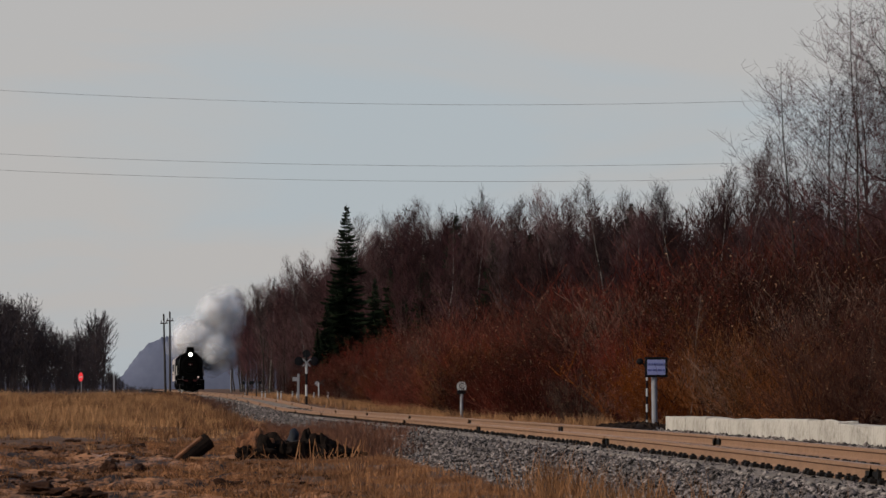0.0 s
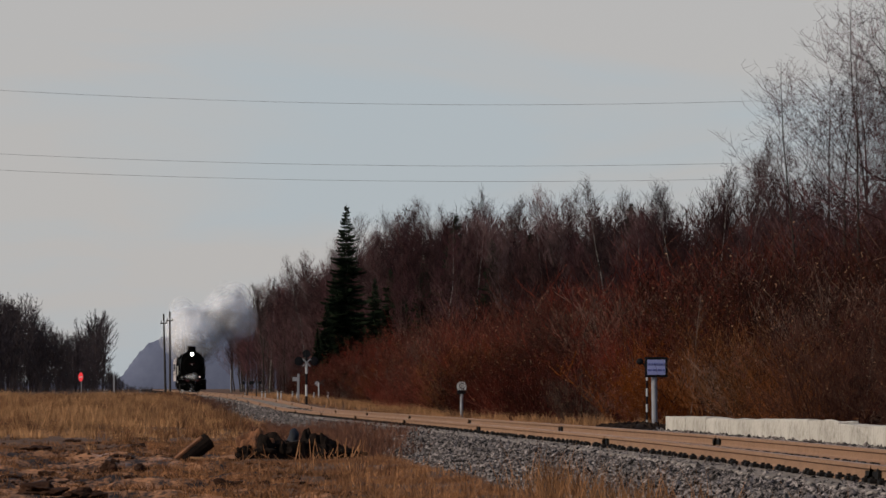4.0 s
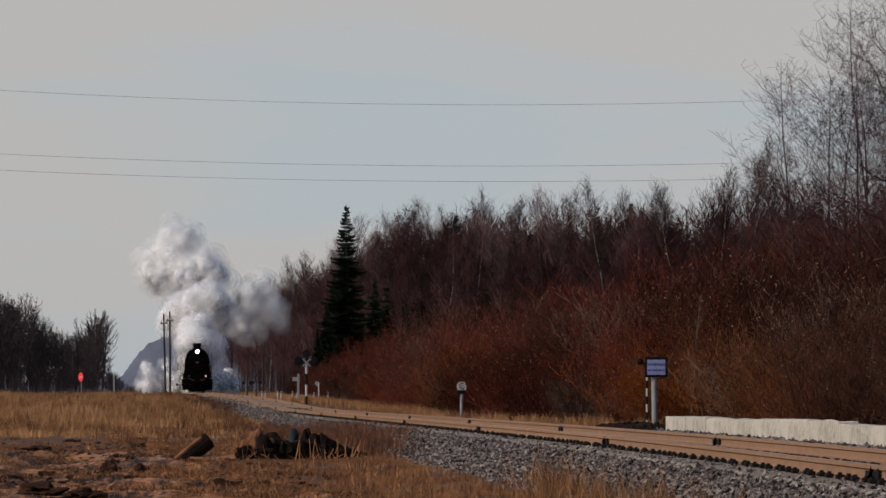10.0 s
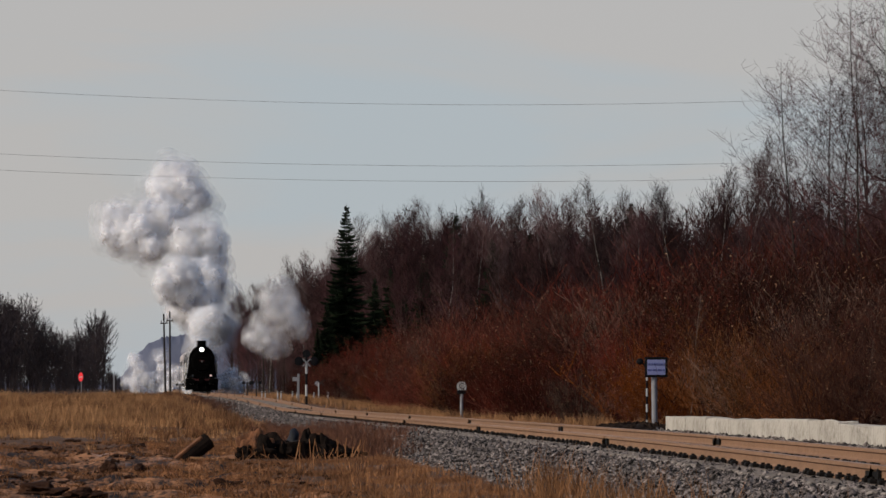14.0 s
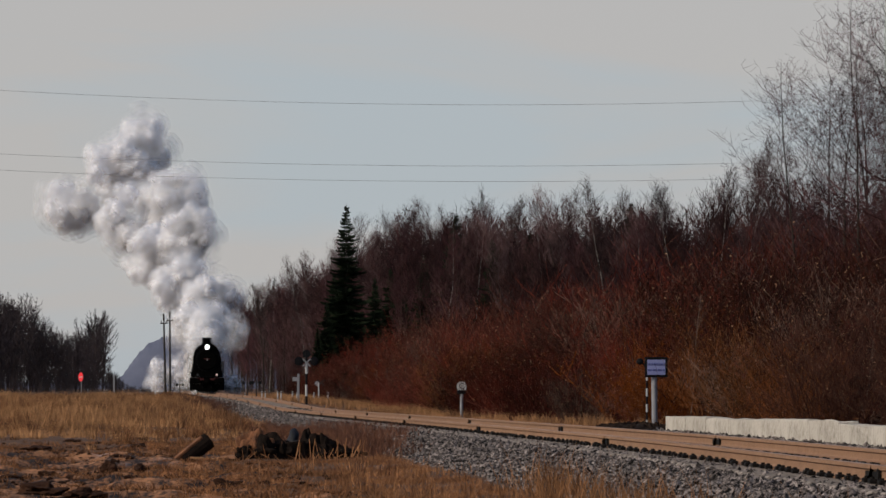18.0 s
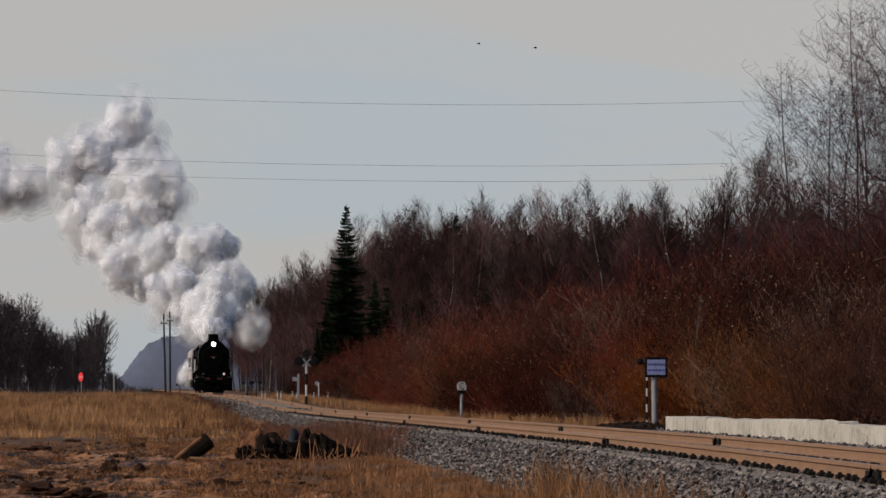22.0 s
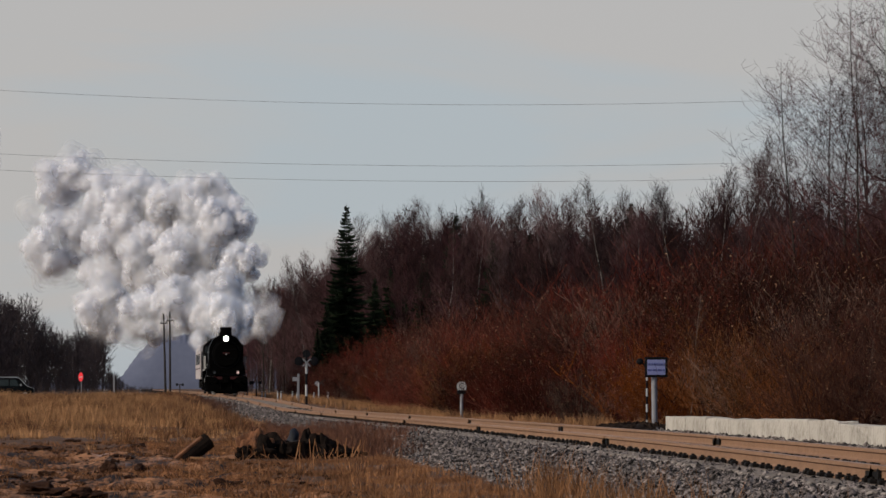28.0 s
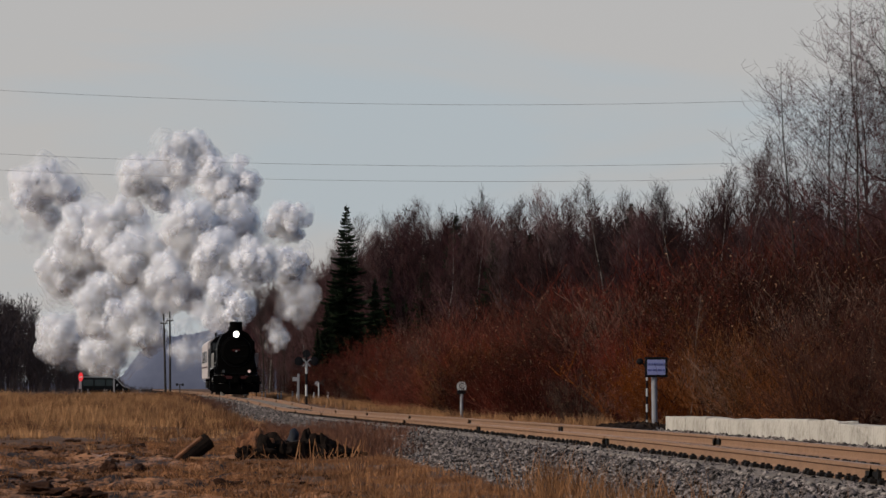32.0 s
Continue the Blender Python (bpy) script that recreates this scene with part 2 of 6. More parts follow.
M_STEAM, M_VEIL = steam_mat("steam", 0.08, 0.28, 0.9), steam_mat("thin_steam", -0.04, 0.14, 0.8)


# ---- mesh helpers ----
def mesh_np(name, V, F, material, smooth=False):
    """A mesh of triangles from arrays."""
    V = np.asarray(V, dtype=np.float32).reshape(-1, 3)
    F = np.asarray(F, dtype=np.int32).reshape(-1, 3)
    me = bpy.data.meshes.new(name)
    me.vertices.add(len(V))
    me.vertices.foreach_set("co", V.ravel())
    me.loops.add(F.size)
    me.loops.foreach_set("vertex_index", F.ravel())
    me.polygons.add(len(F))
    me.polygons.foreach_set("loop_start", np.arange(0, F.size, 3, dtype=np.int32))
    me.polygons.foreach_set("use_smooth", np.full(len(F), smooth))
    me.update(calc_edges=True)
    me.materials.append(material)
    return me


def bm_mesh(name, bm, material, smooth=False):
    me = bpy.data.meshes.new(name)
    bmesh.ops.recalc_face_normals(bm, faces=bm.faces[:])
    if smooth:
        for f in bm.faces:
            f.smooth = True
    bm.to_mesh(me)
    bm.free()
    me.materials.append(material)
    return me


def part(name, shape, material, parent, label="", at=None, smooth=False):
    """Links a bmesh (or a ready mesh) as one mesh object under a thing or a part."""
    me = shape if isinstance(shape, bpy.types.Mesh) else bm_mesh(name, shape, material, smooth)
    ob = new(name, me)
    ob.parent = parent
    if at is not None:
        ob.matrix_basis = at
    if label:
        ob["label"] = label
    return ob


def thing(name, m, label, category, group="", kind=""):
    ob = new(name)
    ob.empty_display_size = 0.3
    ob.matrix_basis = m
    return tagged(ob, label, category, group, kind)


def box(bm, c, s, bevel=0.0, turn=None):
    m = Matrix.Translation(c) @ (turn or Matrix.Identity(4)) @ Matrix.Diagonal((*s, 1))
    r = bmesh.ops.create_cube(bm, size=1.0, matrix=m)
    if bevel:
        es = list({e for v in r["verts"] for e in v.link_edges})
        bmesh.ops.bevel(bm, geom=es, offset=bevel, segments=2, affect="EDGES", profile=0.6)
    return bm


def cyl(bm, p0, p1, r0, r1=None, seg=16):
    p0, p1 = Vector(p0), Vector(p1)
    d = p1 - p0
    m = Matrix.Translation((p0 + p1) / 2) @ d.to_track_quat("Z", "Y").to_matrix().to_4x4()
    bmesh.ops.create_cone(bm, cap_ends=True, segments=seg, radius1=r0, radius2=r0 if r1 is None else r1, depth=d.length, matrix=m)
    return bm


def ball(bm, c, r, sub=2, scale=(1, 1, 1)):
    bmesh.ops.create_icosphere(bm, subdivisions=sub, radius=r, matrix=Matrix.Translation(c) @ Matrix.Diagonal((*scale, 1)))
    return bm


def prism(bm, pts, y0, y1, axis="y"):
    """A closed outline swept along an axis; pts are (x, z) for y, (y, z) for x."""
    def put(a, b, k):
        return (a, k, b) if axis == "y" else (k, a, b)
    lo = [bm.verts.new(put(a, b, y0)) for a, b in pts]
    hi = [bm.verts.new(put(a, b, y1)) for a, b in pts]
    n = len(pts)
    bm.faces.new(lo)
    bm.faces.new(hi[::-1])
    for i in range(n):
        bm.faces.new((lo[i], hi[i], hi[(i + 1) % n], lo[(i + 1) % n]))
    return bm


B = bmesh.new


def smooth01(a, b, v):
    t = np.clip((np.asarray(v, dtype=float) - a) / (b - a), 0, 1)
    return t * t * (3 - 2 * t)


RAIL_Y = np.array((-60, 20, 45, 62, 88, 117, 145, 174, 200, 214, 226, 240, 260, 279, 320, 426, 560, 900, 4000.0))
RAIL_D = np.array((0.80, 0.74, 0.71, 0.675, 0.70, 0.75, 0.80, 0.85, 0.88, 0.865, 0.82, 0.75, 0.69, 0.63, 0.55, 0.49, 0.46, 0.45, 0.45))


def rail_z(y):
    """Height of the rail heads: the line dips at the level crossing."""
    y = np.asarray(y, dtype=float)
    return CAM_Z - (np.interp(y - 9, RAIL_Y, RAIL_D) + np.interp(y, RAIL_Y, RAIL_D) + np.interp(y + 9, RAIL_Y, RAIL_D)) / 3


def wave(x, y, s, seed=0.0):
    x, y = np.asarray(x, dtype=float) / s, np.asarray(y, dtype=float) / s
    return (np.sin(x * 1.7 + 1.3 * np.sin(y * 1.1 + seed) + seed) + np.sin(y * 2.3 + 1.7 * np.sin(x * 0.9 - seed) + 2 * seed)
            + 0.6 * np.sin(3.1 * x + 2.7 * y + 3 * seed)) / 2.6


def ground_z(x, y):
    """Height of the ground: a field that rises away from the camera, a strip along the track, wood floor beyond it."""
    x, y = np.asarray(x, dtype=float), np.asarray(y, dtype=float)
    field = 0.02 + 0.50 * smooth01(110, 330, y) + 0.05 * wave(x, y, 5.0) * smooth01(20, 60, y)
    field = field + 0.16 * smooth01(1.5, 4.5, x) * smooth01(235, 290, y) * (1 - smooth01(420, 500, y))
    mud = smooth01(48, 56, y) * (1 - smooth01(105, 125, y)) * (1 - smooth01(2.0, 4.0, x))
    field = field + mud * (0.085 * wave(x, y * 0.30, 0.55, 1.0) + 0.05 * wave(x, y * 0.35, 0.23, 2.0) + 0.10 * np.maximum(wave(x, y * 0.2, 0.8, 7.0), 0.2) - 0.07)
    bank = rail_z(y) - 0.52
    far = np.minimum(rail_z(y) - 0.34, 0.9) + 0.04 * wave(x, y, 3.0, 4.0)
    near_w = smooth01(TRACK_X - 4.2, TRACK_X - 2.0, x)
    z = field * (1 - near_w) + bank * near_w
    far_w = smooth01(TRACK_X + 1.2, TRACK_X + 2.6, x)
    z = z * (1 - far_w) + far * far_w
    return np.where(y > 900, np.minimum(z, 0.8), z)


# ---- ground ----
def build_ground():
    xs = np.unique(np.concatenate((np.linspace(-2600, -60, 12), np.linspace(-60, -8, 27), np.arange(-8, 4, 0.10), np.arange(4, 13, 0.3),
                                   np.linspace(13, 60, 48), np.linspace(60, 200, 20), np.linspace(200, 2600, 12))))
    ys = np.unique(np.concatenate((np.linspace(-900, 30, 14), np.arange(30, 48, 2), np.arange(48, 125, 0.4), np.arange(125, 340, 3.0),
                                   np.linspace(340, 900, 60), np.linspace(900, 4200, 20))))
    X, Y = np.meshgrid(xs, ys)
    V = np.stack((X, Y, ground_z(X, Y)), -1).reshape(-1, 3)
    nx = len(xs)
    i, j = np.meshgrid(np.arange(nx - 1), np.arange(len(ys) - 1))
    a = (j * nx + i).ravel()
    F = np.concatenate((np.stack((a, a + 1, a + nx + 1), 1), np.stack((a, a + nx + 1, a + nx), 1)))
    me = mesh_np("ground", V, F, M_GROUND, True)
    me.materials.append(M_MUD)
    cx, cy = V[F].mean(1)[:, 0], V[F].mean(1)[:, 1]
    edge = wave(cx, cy, 3.0, 5.0)
    muddy = (cy > 46 + 3 * edge) & (cy < 108 + 6 * edge) & (cx < 2.2 + 0.8 * edge) & (cx > -9)
    me.polygons.foreach_set("material_index", muddy.astype(np.int32))
    return tagged(new("ground", me), "flat dry autumn field with a trampled muddy patch", "ground", kind="structure")


build_ground()


# ---- track ----
def strip(name, outline, ys, material, smooth=False):
    """Sweeps an outline (x from the track's middle, z from the rail head) along the line."""
    n = len(outline)
    ox, oz = np.array([p[0] for p in outline]), np.array([p[1] for p in outline])
    V = np.stack([np.stack((TRACK_X + ox, np.full(n, y), rail_z(y) + oz), 1) for y in ys]).reshape(-1, 3)
    F = []
    for k in range(len(ys) - 1):
        for i in range(n):
            a, b = k * n + i, k * n + (i + 1) % n
            F += [(a, b, b + n), (a, b + n, a + n)]
    for k in (0, len(ys) - 1):
        F += [(k * n, k * n + i, k * n + i + 1) for i in range(1, n - 1)]
    return mesh_np(name, V, F, material, smooth)


track = thing("railway_track", pose(0, 0, 0), "single railway track with rusty rails on a grey stone ballast bed", "railway track", kind="structure")
ys_track = np.concatenate((np.arange(-40, 420, 4.0), np.arange(420, 1500, 20.0)))
part("ballast_bed", strip("ballast_bed", [(-3.15, -0.72), (-2.75, -0.56), (-1.75, -0.27), (-1.42, -0.215), (-1.3, -0.195), (1.75, -0.19), (2.6, -0.52), (2.9, -0.75)], ys_track, M_BALLAST_SHADE), None, track)

RAIL_SHAPE = [(-0.075, -0.165), (-0.075, -0.152), (-0.018, -0.135), (-0.010, -0.120), (-0.010, -0.052), (-0.036, -0.040), (-0.036, -0.006), (-0.028, 0.0),
              (0.028, 0.0), (0.036, -0.006), (0.036, -0.040), (0.010, -0.052), (0.010, -0.120), (0.018, -0.135), (0.075, -0.152), (0.075, -0.165)]
JOINTS = [44.8 - 75 + 25 * k for k in range(46)]


def rail_length(side, y0, y1):
    dx = side * 0.797
    ob = part("rail", strip("rail", [(dx + a, b) for a, b in RAIL_SHAPE], np.linspace(y0 + 0.012, y1 - 0.012, 7), M_RAIL), None, track)
    ob.data.materials.append(M_RAILTOP)
    mi = np.zeros(len(ob.data.polygons), dtype=np.int32)
    for k in range(6):
        mi[k * 32 + 14:k * 32 + 16] = 1
    ob.data.polygons.foreach_set("material_index", mi)
    return ob


def fishplate(side, y):
    bm = box(B(), (side * 0.797, 0, -0.095), (0.055, 0.85, 0.07), 0.008)
    box(bm, (side * 0.797, -0.42, -0.085), (0.09, 0.09, 0.11), 0.012)
    return part("fishplate", bm, M_IRON, track, "black bolted fishplate", pose(TRACK_X, y, float(rail_z(y))))


for side in (-1, 1):
    for y0, y1 in zip(JOINTS[:-1], JOINTS[1:]):
        rail_length(side, y0, y1)
    for y in JOINTS[1:22]:
        fishplate(side, y)


def sleepers():
    bm = prism(B(), [(-1.36, -0.30), (-1.36, -0.19), (-1.33, -0.168), (1.33, -0.168), (1.36, -0.19), (1.36, -0.30)], -0.115, 0.115)
    me = bm_mesh("sleeper", bm, M_SLEEPER)
    bm = box(B(), (0, 0, 0.026), (0.075, 0.14, 0.045), 0.014)
    cyl(bm, (0.0, 0, 0.03), (0.0, 0, 0.066), 0.022, seg=6)
    clip = bm_mesh("clip", bm, M_IRON)
    small = bm_mesh("clip", box(B(), (0, 0, 0.012), (0.06, 0.12, 0.022), 0.008), M_IRON)
    rng = random.Random(4)
    y, k = 36.0, 0
    far_v, far_f = [], []
    while y < 420:
        z = float(rail_z(y))
        if k < 300:
            s = part("sleeper", me, None, track, at=pose(TRACK_X + rng.uniform(-0.03, 0.03), y, z, 0, 0, rng.uniform(-0.6, 0.6)))
            part("clip", clip, None, s, at=pose(-0.797 - 0.105, 0, -0.168))
            part("clip", small, None, s, at=pose(0.797 - 0.105, 0, -0.168))
        else:
            o = len(far_v)
            far_v += [(TRACK_X + a, y + b, z + c) for a in (-1.36, 1.36) for b in (-0.115, 0.115) for c in (-0.3, -0.168)]
            far_f += [(o + i, o + j, o + q) for i, j, q in ((1, 5, 7), (1, 7, 3), (0, 1, 3), (0, 3, 2), (4, 6, 7), (4, 7, 5), (0, 4, 5), (0, 5, 1))]
        y += 0.55
        k += 1
    tagged(part("far_sleepers", mesh_np("far_sleepers", far_v, far_f, M_SLEEPER), None, track), kind="stuff")


ICO = bmesh.new()
bmesh.ops.create_icosphere(ICO, subdivisions=1, radius=1.0)
ICO.verts.index_update()
ICO_V = np.array([v.co[:] for v in ICO.verts])
ICO_F = np.array([[v.index for v in f.verts] for f in ICO.faces])
ICO.free()


def rocks(P, R, rng, flat=0.75, jag=0.35):
    """Many angular stones: centres P, radii R."""
    n = len(P)
    v = ICO_V[None] * (1 + jag * (rng.random((n, len(ICO_V), 1)) - 0.5) * 2)
    v = v * (np.stack((0.8 + 0.6 * rng.random(n), 0.8 + 0.6 * rng.random(n), flat * (0.7 + 0.6 * rng.random(n))), 1) * R[:, None])[:, None]
    a = rng.random(n) * 6.283
    c, s = np.cos(a)[:, None], np.sin(a)[:, None]
    v = np.stack((v[..., 0] * c - v[..., 1] * s, v[..., 0] * s + v[..., 1] * c, v[..., 2]), -1) + P[:, None]
    f = ICO_F[None] + (np.arange(n) * len(ICO_V))[:, None, None]
    return v.reshape(-1, 3), f.reshape(-1, 3)


def ballast_stones():
    rng = np.random.default_rng(7)
    n = 66000
    y = 37 + (230 - 37) * rng.random(n) ** 1.9
    u = rng.random(n)
    x = np.where(rng.random(n) < 0.87, -3.1 + 2.28 * u, -0.65 + 1.3 * u)
    z = np.interp(x, (-3.15, -2.75, -1.75, -1.42, -1.3, 1.75), (-0.72, -0.56, -0.27, -0.215, -0.195, -0.19))
    m = 9000
    x = np.concatenate((x, -1.5 + 0.62 * rng.random(m)))
    y = np.concatenate((y, 37 + 75 * rng.random(m) ** 1.2))
    z = np.concatenate((z, np.full(m, -0.188)))
    m = 9000
    x = np.concatenate((x, -3.1 + 2.2 * rng.random(m), 1.3 + 1.0 * rng.random(6000)))
    y = np.concatenate((y, 190 + 180 * rng.random(m), 38 + 90 * rng.random(6000) ** 1.4))
    z = np.interp(x, (-3.15, -2.75, -1.75, -1.42, -1.3, 1.75, 2.6), (-0.72, -0.56, -0.27, -0.215, -0.195, -0.19, -0.5))
    z = np.where((x > -1.48) & (x < -0.8), z - 0.040 + 0.034 * rng.random(len(z)), z)
    # stones heaped against the platform's foot
    m = 7000
    x2 = 1.42 + 0.50 * rng.random(m)
    x, y, z = np.concatenate((x, x2)), np.concatenate((y, 30 + 58 * rng.random(m))), np.concatenate((z, -0.205 + 0.22 * (x2 - 1.42) + 0.02 * rng.random(m)))
    on_sleeper = (x > -1.42) & (x < 1.4) & (np.abs((y - 36.0 + 0.275) % 0.55 - 0.275) < 0.14)
    x, y, z = x[~on_sleeper], y[~on_sleeper], z[~on_sleeper]
    n = len(x)
    P = np.stack((TRACK_X + x, y, rail_z(y) + z), 1)
    V, F = rocks(P, (0.019 + 0.034 * rng.random(n) ** 1.6) * (1 + 0.6 * smooth01(150, 230, y)), rng, 1.0, 0.5)
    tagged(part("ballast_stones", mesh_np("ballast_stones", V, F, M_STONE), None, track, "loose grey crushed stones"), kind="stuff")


# ---- platform beyond the track ----
def platform():
    p = thing("platform", pose(0, 0, 0), "low whitewashed concrete platform edge with chipped, stained slabs", "platform", kind="structure")
    rng = random.Random(3)
    y = 86.6
    k = 0
    while y > 8:
        ln = 2.98
        h = 0.48 + (0.03 if k in (5, 6) else 0) + rng.uniform(-0.012, 0.012)
        bm = B()
        box(bm, (0, 0, h / 2), (0.28, ln, h), 0.02)
        bmesh.ops.subdivide_edges(bm, edges=bm.edges[:], cuts=4)
        for v in bm.verts:
            v.co.x += 0.012 * noise.noise(Vector((v.co.y * 2.0, v.co.z * 4, k)))
            if v.co.z > h * 0.8:
                v.co.z += 0.04 * noise.noise(Vector((v.co.y * 3.0, v.co.x * 4, k + 9)))
        zr = float(rail_z(y))
        part("edge_slab", bm, M_CONCRETE, p, at=pose(TRACK_X + 2.05 + rng.uniform(-0.01, 0.01), y - ln / 2, zr + 0.195 - 0.48, 0, 0, rng.uniform(-0.25, 0.25)))
        y -= 3.0
        k += 1
    bm = B()
    box(bm, (0, 0, 0), (2.6, 79, 0.4), 0.02)
    part("platform_fill", bm, M_GROUND, p, "earth and withered grass behind the slabs", pose(TRACK_X + 2.2 + 1.35, 46.6, float(rail_z(60)) - 0.13))


platform()


# ---- plants ----
def tubes(P0, P1, R0, R1):
    """Three-sided limbs from arrays of ends and radii."""
    P0, P1, R0, R1 = (np.asarray(a, dtype=float) for a in (P0, P1, R0, R1))
    d = P1 - P0
    d = d / np.maximum(np.linalg.norm(d, axis=1, keepdims=True), 1e-9)
    ref = np.where(np.abs(d[:, 2:3]) > 0.9, np.array([[1.0, 0, 0]]), np.array([[0, 0, 1.0]]))
    u = np.cross(d, ref)
    u = u / np.linalg.norm(u, axis=1, keepdims=True)
    w = np.cross(d, u)
    ang = np.array((0, 2.0944, 4.1888))
    ring = np.cos(ang)[None, :, None] * u[:, None] + np.sin(ang)[None, :, None] * w[:, None]
    V = np.concatenate((P0[:, None] + ring * R0[:, None, None], P1[:, None] + ring * R1[:, None, None]), 1)
    f = np.array([(0, 1, 4), (0, 4, 3), (1, 2, 5), (1, 5, 4), (2, 0, 3), (2, 3, 5)])
    F = f[None] + (np.arange(len(P0)) * 6)[:, None, None]
    return V.reshape(-1, 3), F.reshape(-1, 3)


def bent(rng, p, d, length, r0, r1, n, up, wob, out):
    """A limb of n pieces that wanders and bends upwards; adds its pieces to out, returns its points."""
    pts = [p]
    d = d / np.linalg.norm(d)
    for i in range(n):
        d = d + np.array((0, 0, up)) / n + rng.normal(0, wob, 3)
        d = d / np.linalg.norm(d)
        q = pts[-1] + d * length / n
        a, b = i / n, (i + 1) / n
        out.append((pts[-1], q, r0 + (r1 - r0) * a, r0 + (r1 - r0) * b))
        pts.append(q)
    return pts


def limb_mesh(name, segs, material, n=7):
    """One continuous tapered tube through the pieces of a trunk."""
    pts = [segs[0][0]] + [q[1] for q in segs]
    rad = [segs[0][2]] + [q[3] for q in segs]
    ang = np.linspace(0, 2 * math.pi, n, endpoint=False)
    V = np.concatenate([np.stack((p[0] + r * np.cos(ang), p[1] + r * np.sin(ang), np.full(n, p[2])), 1) for p, r in zip(pts, rad)])
    F = []
    for k in range(len(pts) - 1):
        for i in range(n):
            a, b = k * n + i, k * n + (i + 1) % n
            F += [(a, b, b + n), (a, b + n, a + n)]
    return mesh_np(name, V, F, material, True)


def seg_mesh(name, segs, material):
    V, F = tubes([s[0] for s in segs], [s[1] for s in segs], np.array([s[2] for s in segs]), np.array([s[3] for s in segs]))
    return mesh_np(name, V, F, material)


def bare_tree(seed, h, slim=0.20, start=0.3, limbs=40, thick=0.0095, twig=0.010, twig_n=6, lean=0.02, rise=(0.5, 1.5), arch=0.6, top=0.07, wob=0.12, lift=0.9, fine=4):
    """Segments of the trunk and of the bare crown of a leafless tree, thinning out towards its top."""
    rng = np.random.default_rng(seed)
    trunk, crown = [], []
    tp = bent(rng, np.zeros(3), np.array((rng.normal(0, lean), rng.normal(0, lean), 1)), h, thick * h, 0.010, 14, 0.16, 0.042, trunk)
    for k in range(limbs):
        f = start + (0.985 - start) * ((k + rng.random()) / limbs) ** 0.85
        i = min(int(f * 14), 13)
        p = tp[i] + (tp[i + 1] - tp[i]) * (f * 14 - i)
        a = rng.random() * 6.283
        up = rise[0] + (rise[1] - rise[0]) * rng.random()
        g0 = (1.0 - f) / (1.0 - start)
        ln = h * slim * (top + 0.95 * math.sin(math.pi * min(1, g0 * 0.66))) * (0.45 + 0.75 * rng.random())
        lp = bent(rng, p, np.array((math.cos(a), math.sin(a), up)), ln, max(twig * 1.1, 0.0032 * h * g0 * (0.5 + 0.6 * rng.random())), twig * 0.7, 7, arch, wob, crown)
        full = min(1.0, ln / (h * slim * 0.6))
        for j in range(max(1, round(twig_n * full))):
            g = 0.2 + 0.8 * rng.random()
            q = lp[min(int(g * 7), 6)]
            b = rng.random() * 6.283
            sp = bent(rng, q, np.array((math.cos(b), math.sin(b), lift)), min(ln * (0.2 + 0.4 * rng.random()), 1.9), twig * 0.85, twig * 0.55, 3, 0.5, wob * 1.5, crown)
            for e in range(fine if full > 0.5 else fine // 2):
                c = rng.random() * 6.283
                bent(rng, sp[rng.integers(1, 4)], np.array((math.cos(c), math.sin(c), lift)), 0.3 + 0.5 * rng.random(), twig * 0.6, twig * 0.4, 2, 0.4, wob * 1.6, crown)
    return trunk, crown


def tree_kind(name, seed, h, bark, twigs, label, category="tree", **kw):
    t, c = bare_tree(seed, h, **kw)
    ob = thing(name, pose(0, 0, -50), label, category)
    part("trunk", limb_mesh("trunk", t, bark), None, ob)
    part("crown", seg_mesh("crown", c, twigs), None, ob)
    return ob


def bush(seed, h, spread, stems, material, label, r=0.011):
    rng = np.random.default_rng(seed)
    segs, twigs = [], []
    for k in range(stems):
        a, rad = rng.random() * 6.283, spread * 0.55 * math.sqrt(rng.random())
        p = np.array((rad * math.cos(a), rad * math.sin(a), -0.05))
        out = 0.15 + 0.5 * rad / spread
        hh = h * (0.45 + 0.6 * rng.random())
        lp = bent(rng, p, np.array((out * math.cos(a) + rng.normal(0, 0.40), out * math.sin(a) + rng.normal(0, 0.40), 1)), hh, r * 1.25, r * 0.5, 6, 0.2, 0.18, segs)
        for j in range(8):
            q = lp[rng.integers(2, 7)]
            b = rng.random() * 6.283
            sp = bent(rng, q, np.array((math.cos(b), math.sin(b), 0.6)), hh * (0.2 + 0.25 * rng.random()), r * 0.7, r * 0.4, 3, 0.3, 0.2, twigs)
            for e in range(2):
                c = rng.random() * 6.283
                bent(rng, sp[rng.integers(1, 3)], np.array((math.cos(c), math.sin(c), 1.4)), 0.3 + 0.4 * rng.random(), r * 0.5, r * 0.35, 2, 0.3, 0.12, twigs)
    ob = thing("willow_bush", pose(0, 0, -60), label, "bush", "willow thicket along the track")
    tagged(part("stem_tangle", seg_mesh("stem_tangle", segs, material), None, ob), kind="stuff")
    tagged(part("twig_tangle", seg_mesh("twig_tangle", twigs, material), None, ob), kind="stuff")
    ends = np.array([q[1] for q in twigs])[rng.integers(0, len(twigs), 420)]
    leaf = ends[:, None] + rng.normal(0, 0.02, (420, 3, 3))
    tagged(part("dry_leaves", mesh_np("dry_leaves", leaf, np.arange(1260), M_LEAF), None, ob, "few dry tan leaves"), kind="stuff")
    return ob


def scaled(m, s):
    return m @ Matrix.Diagonal((s, s, s, 1))


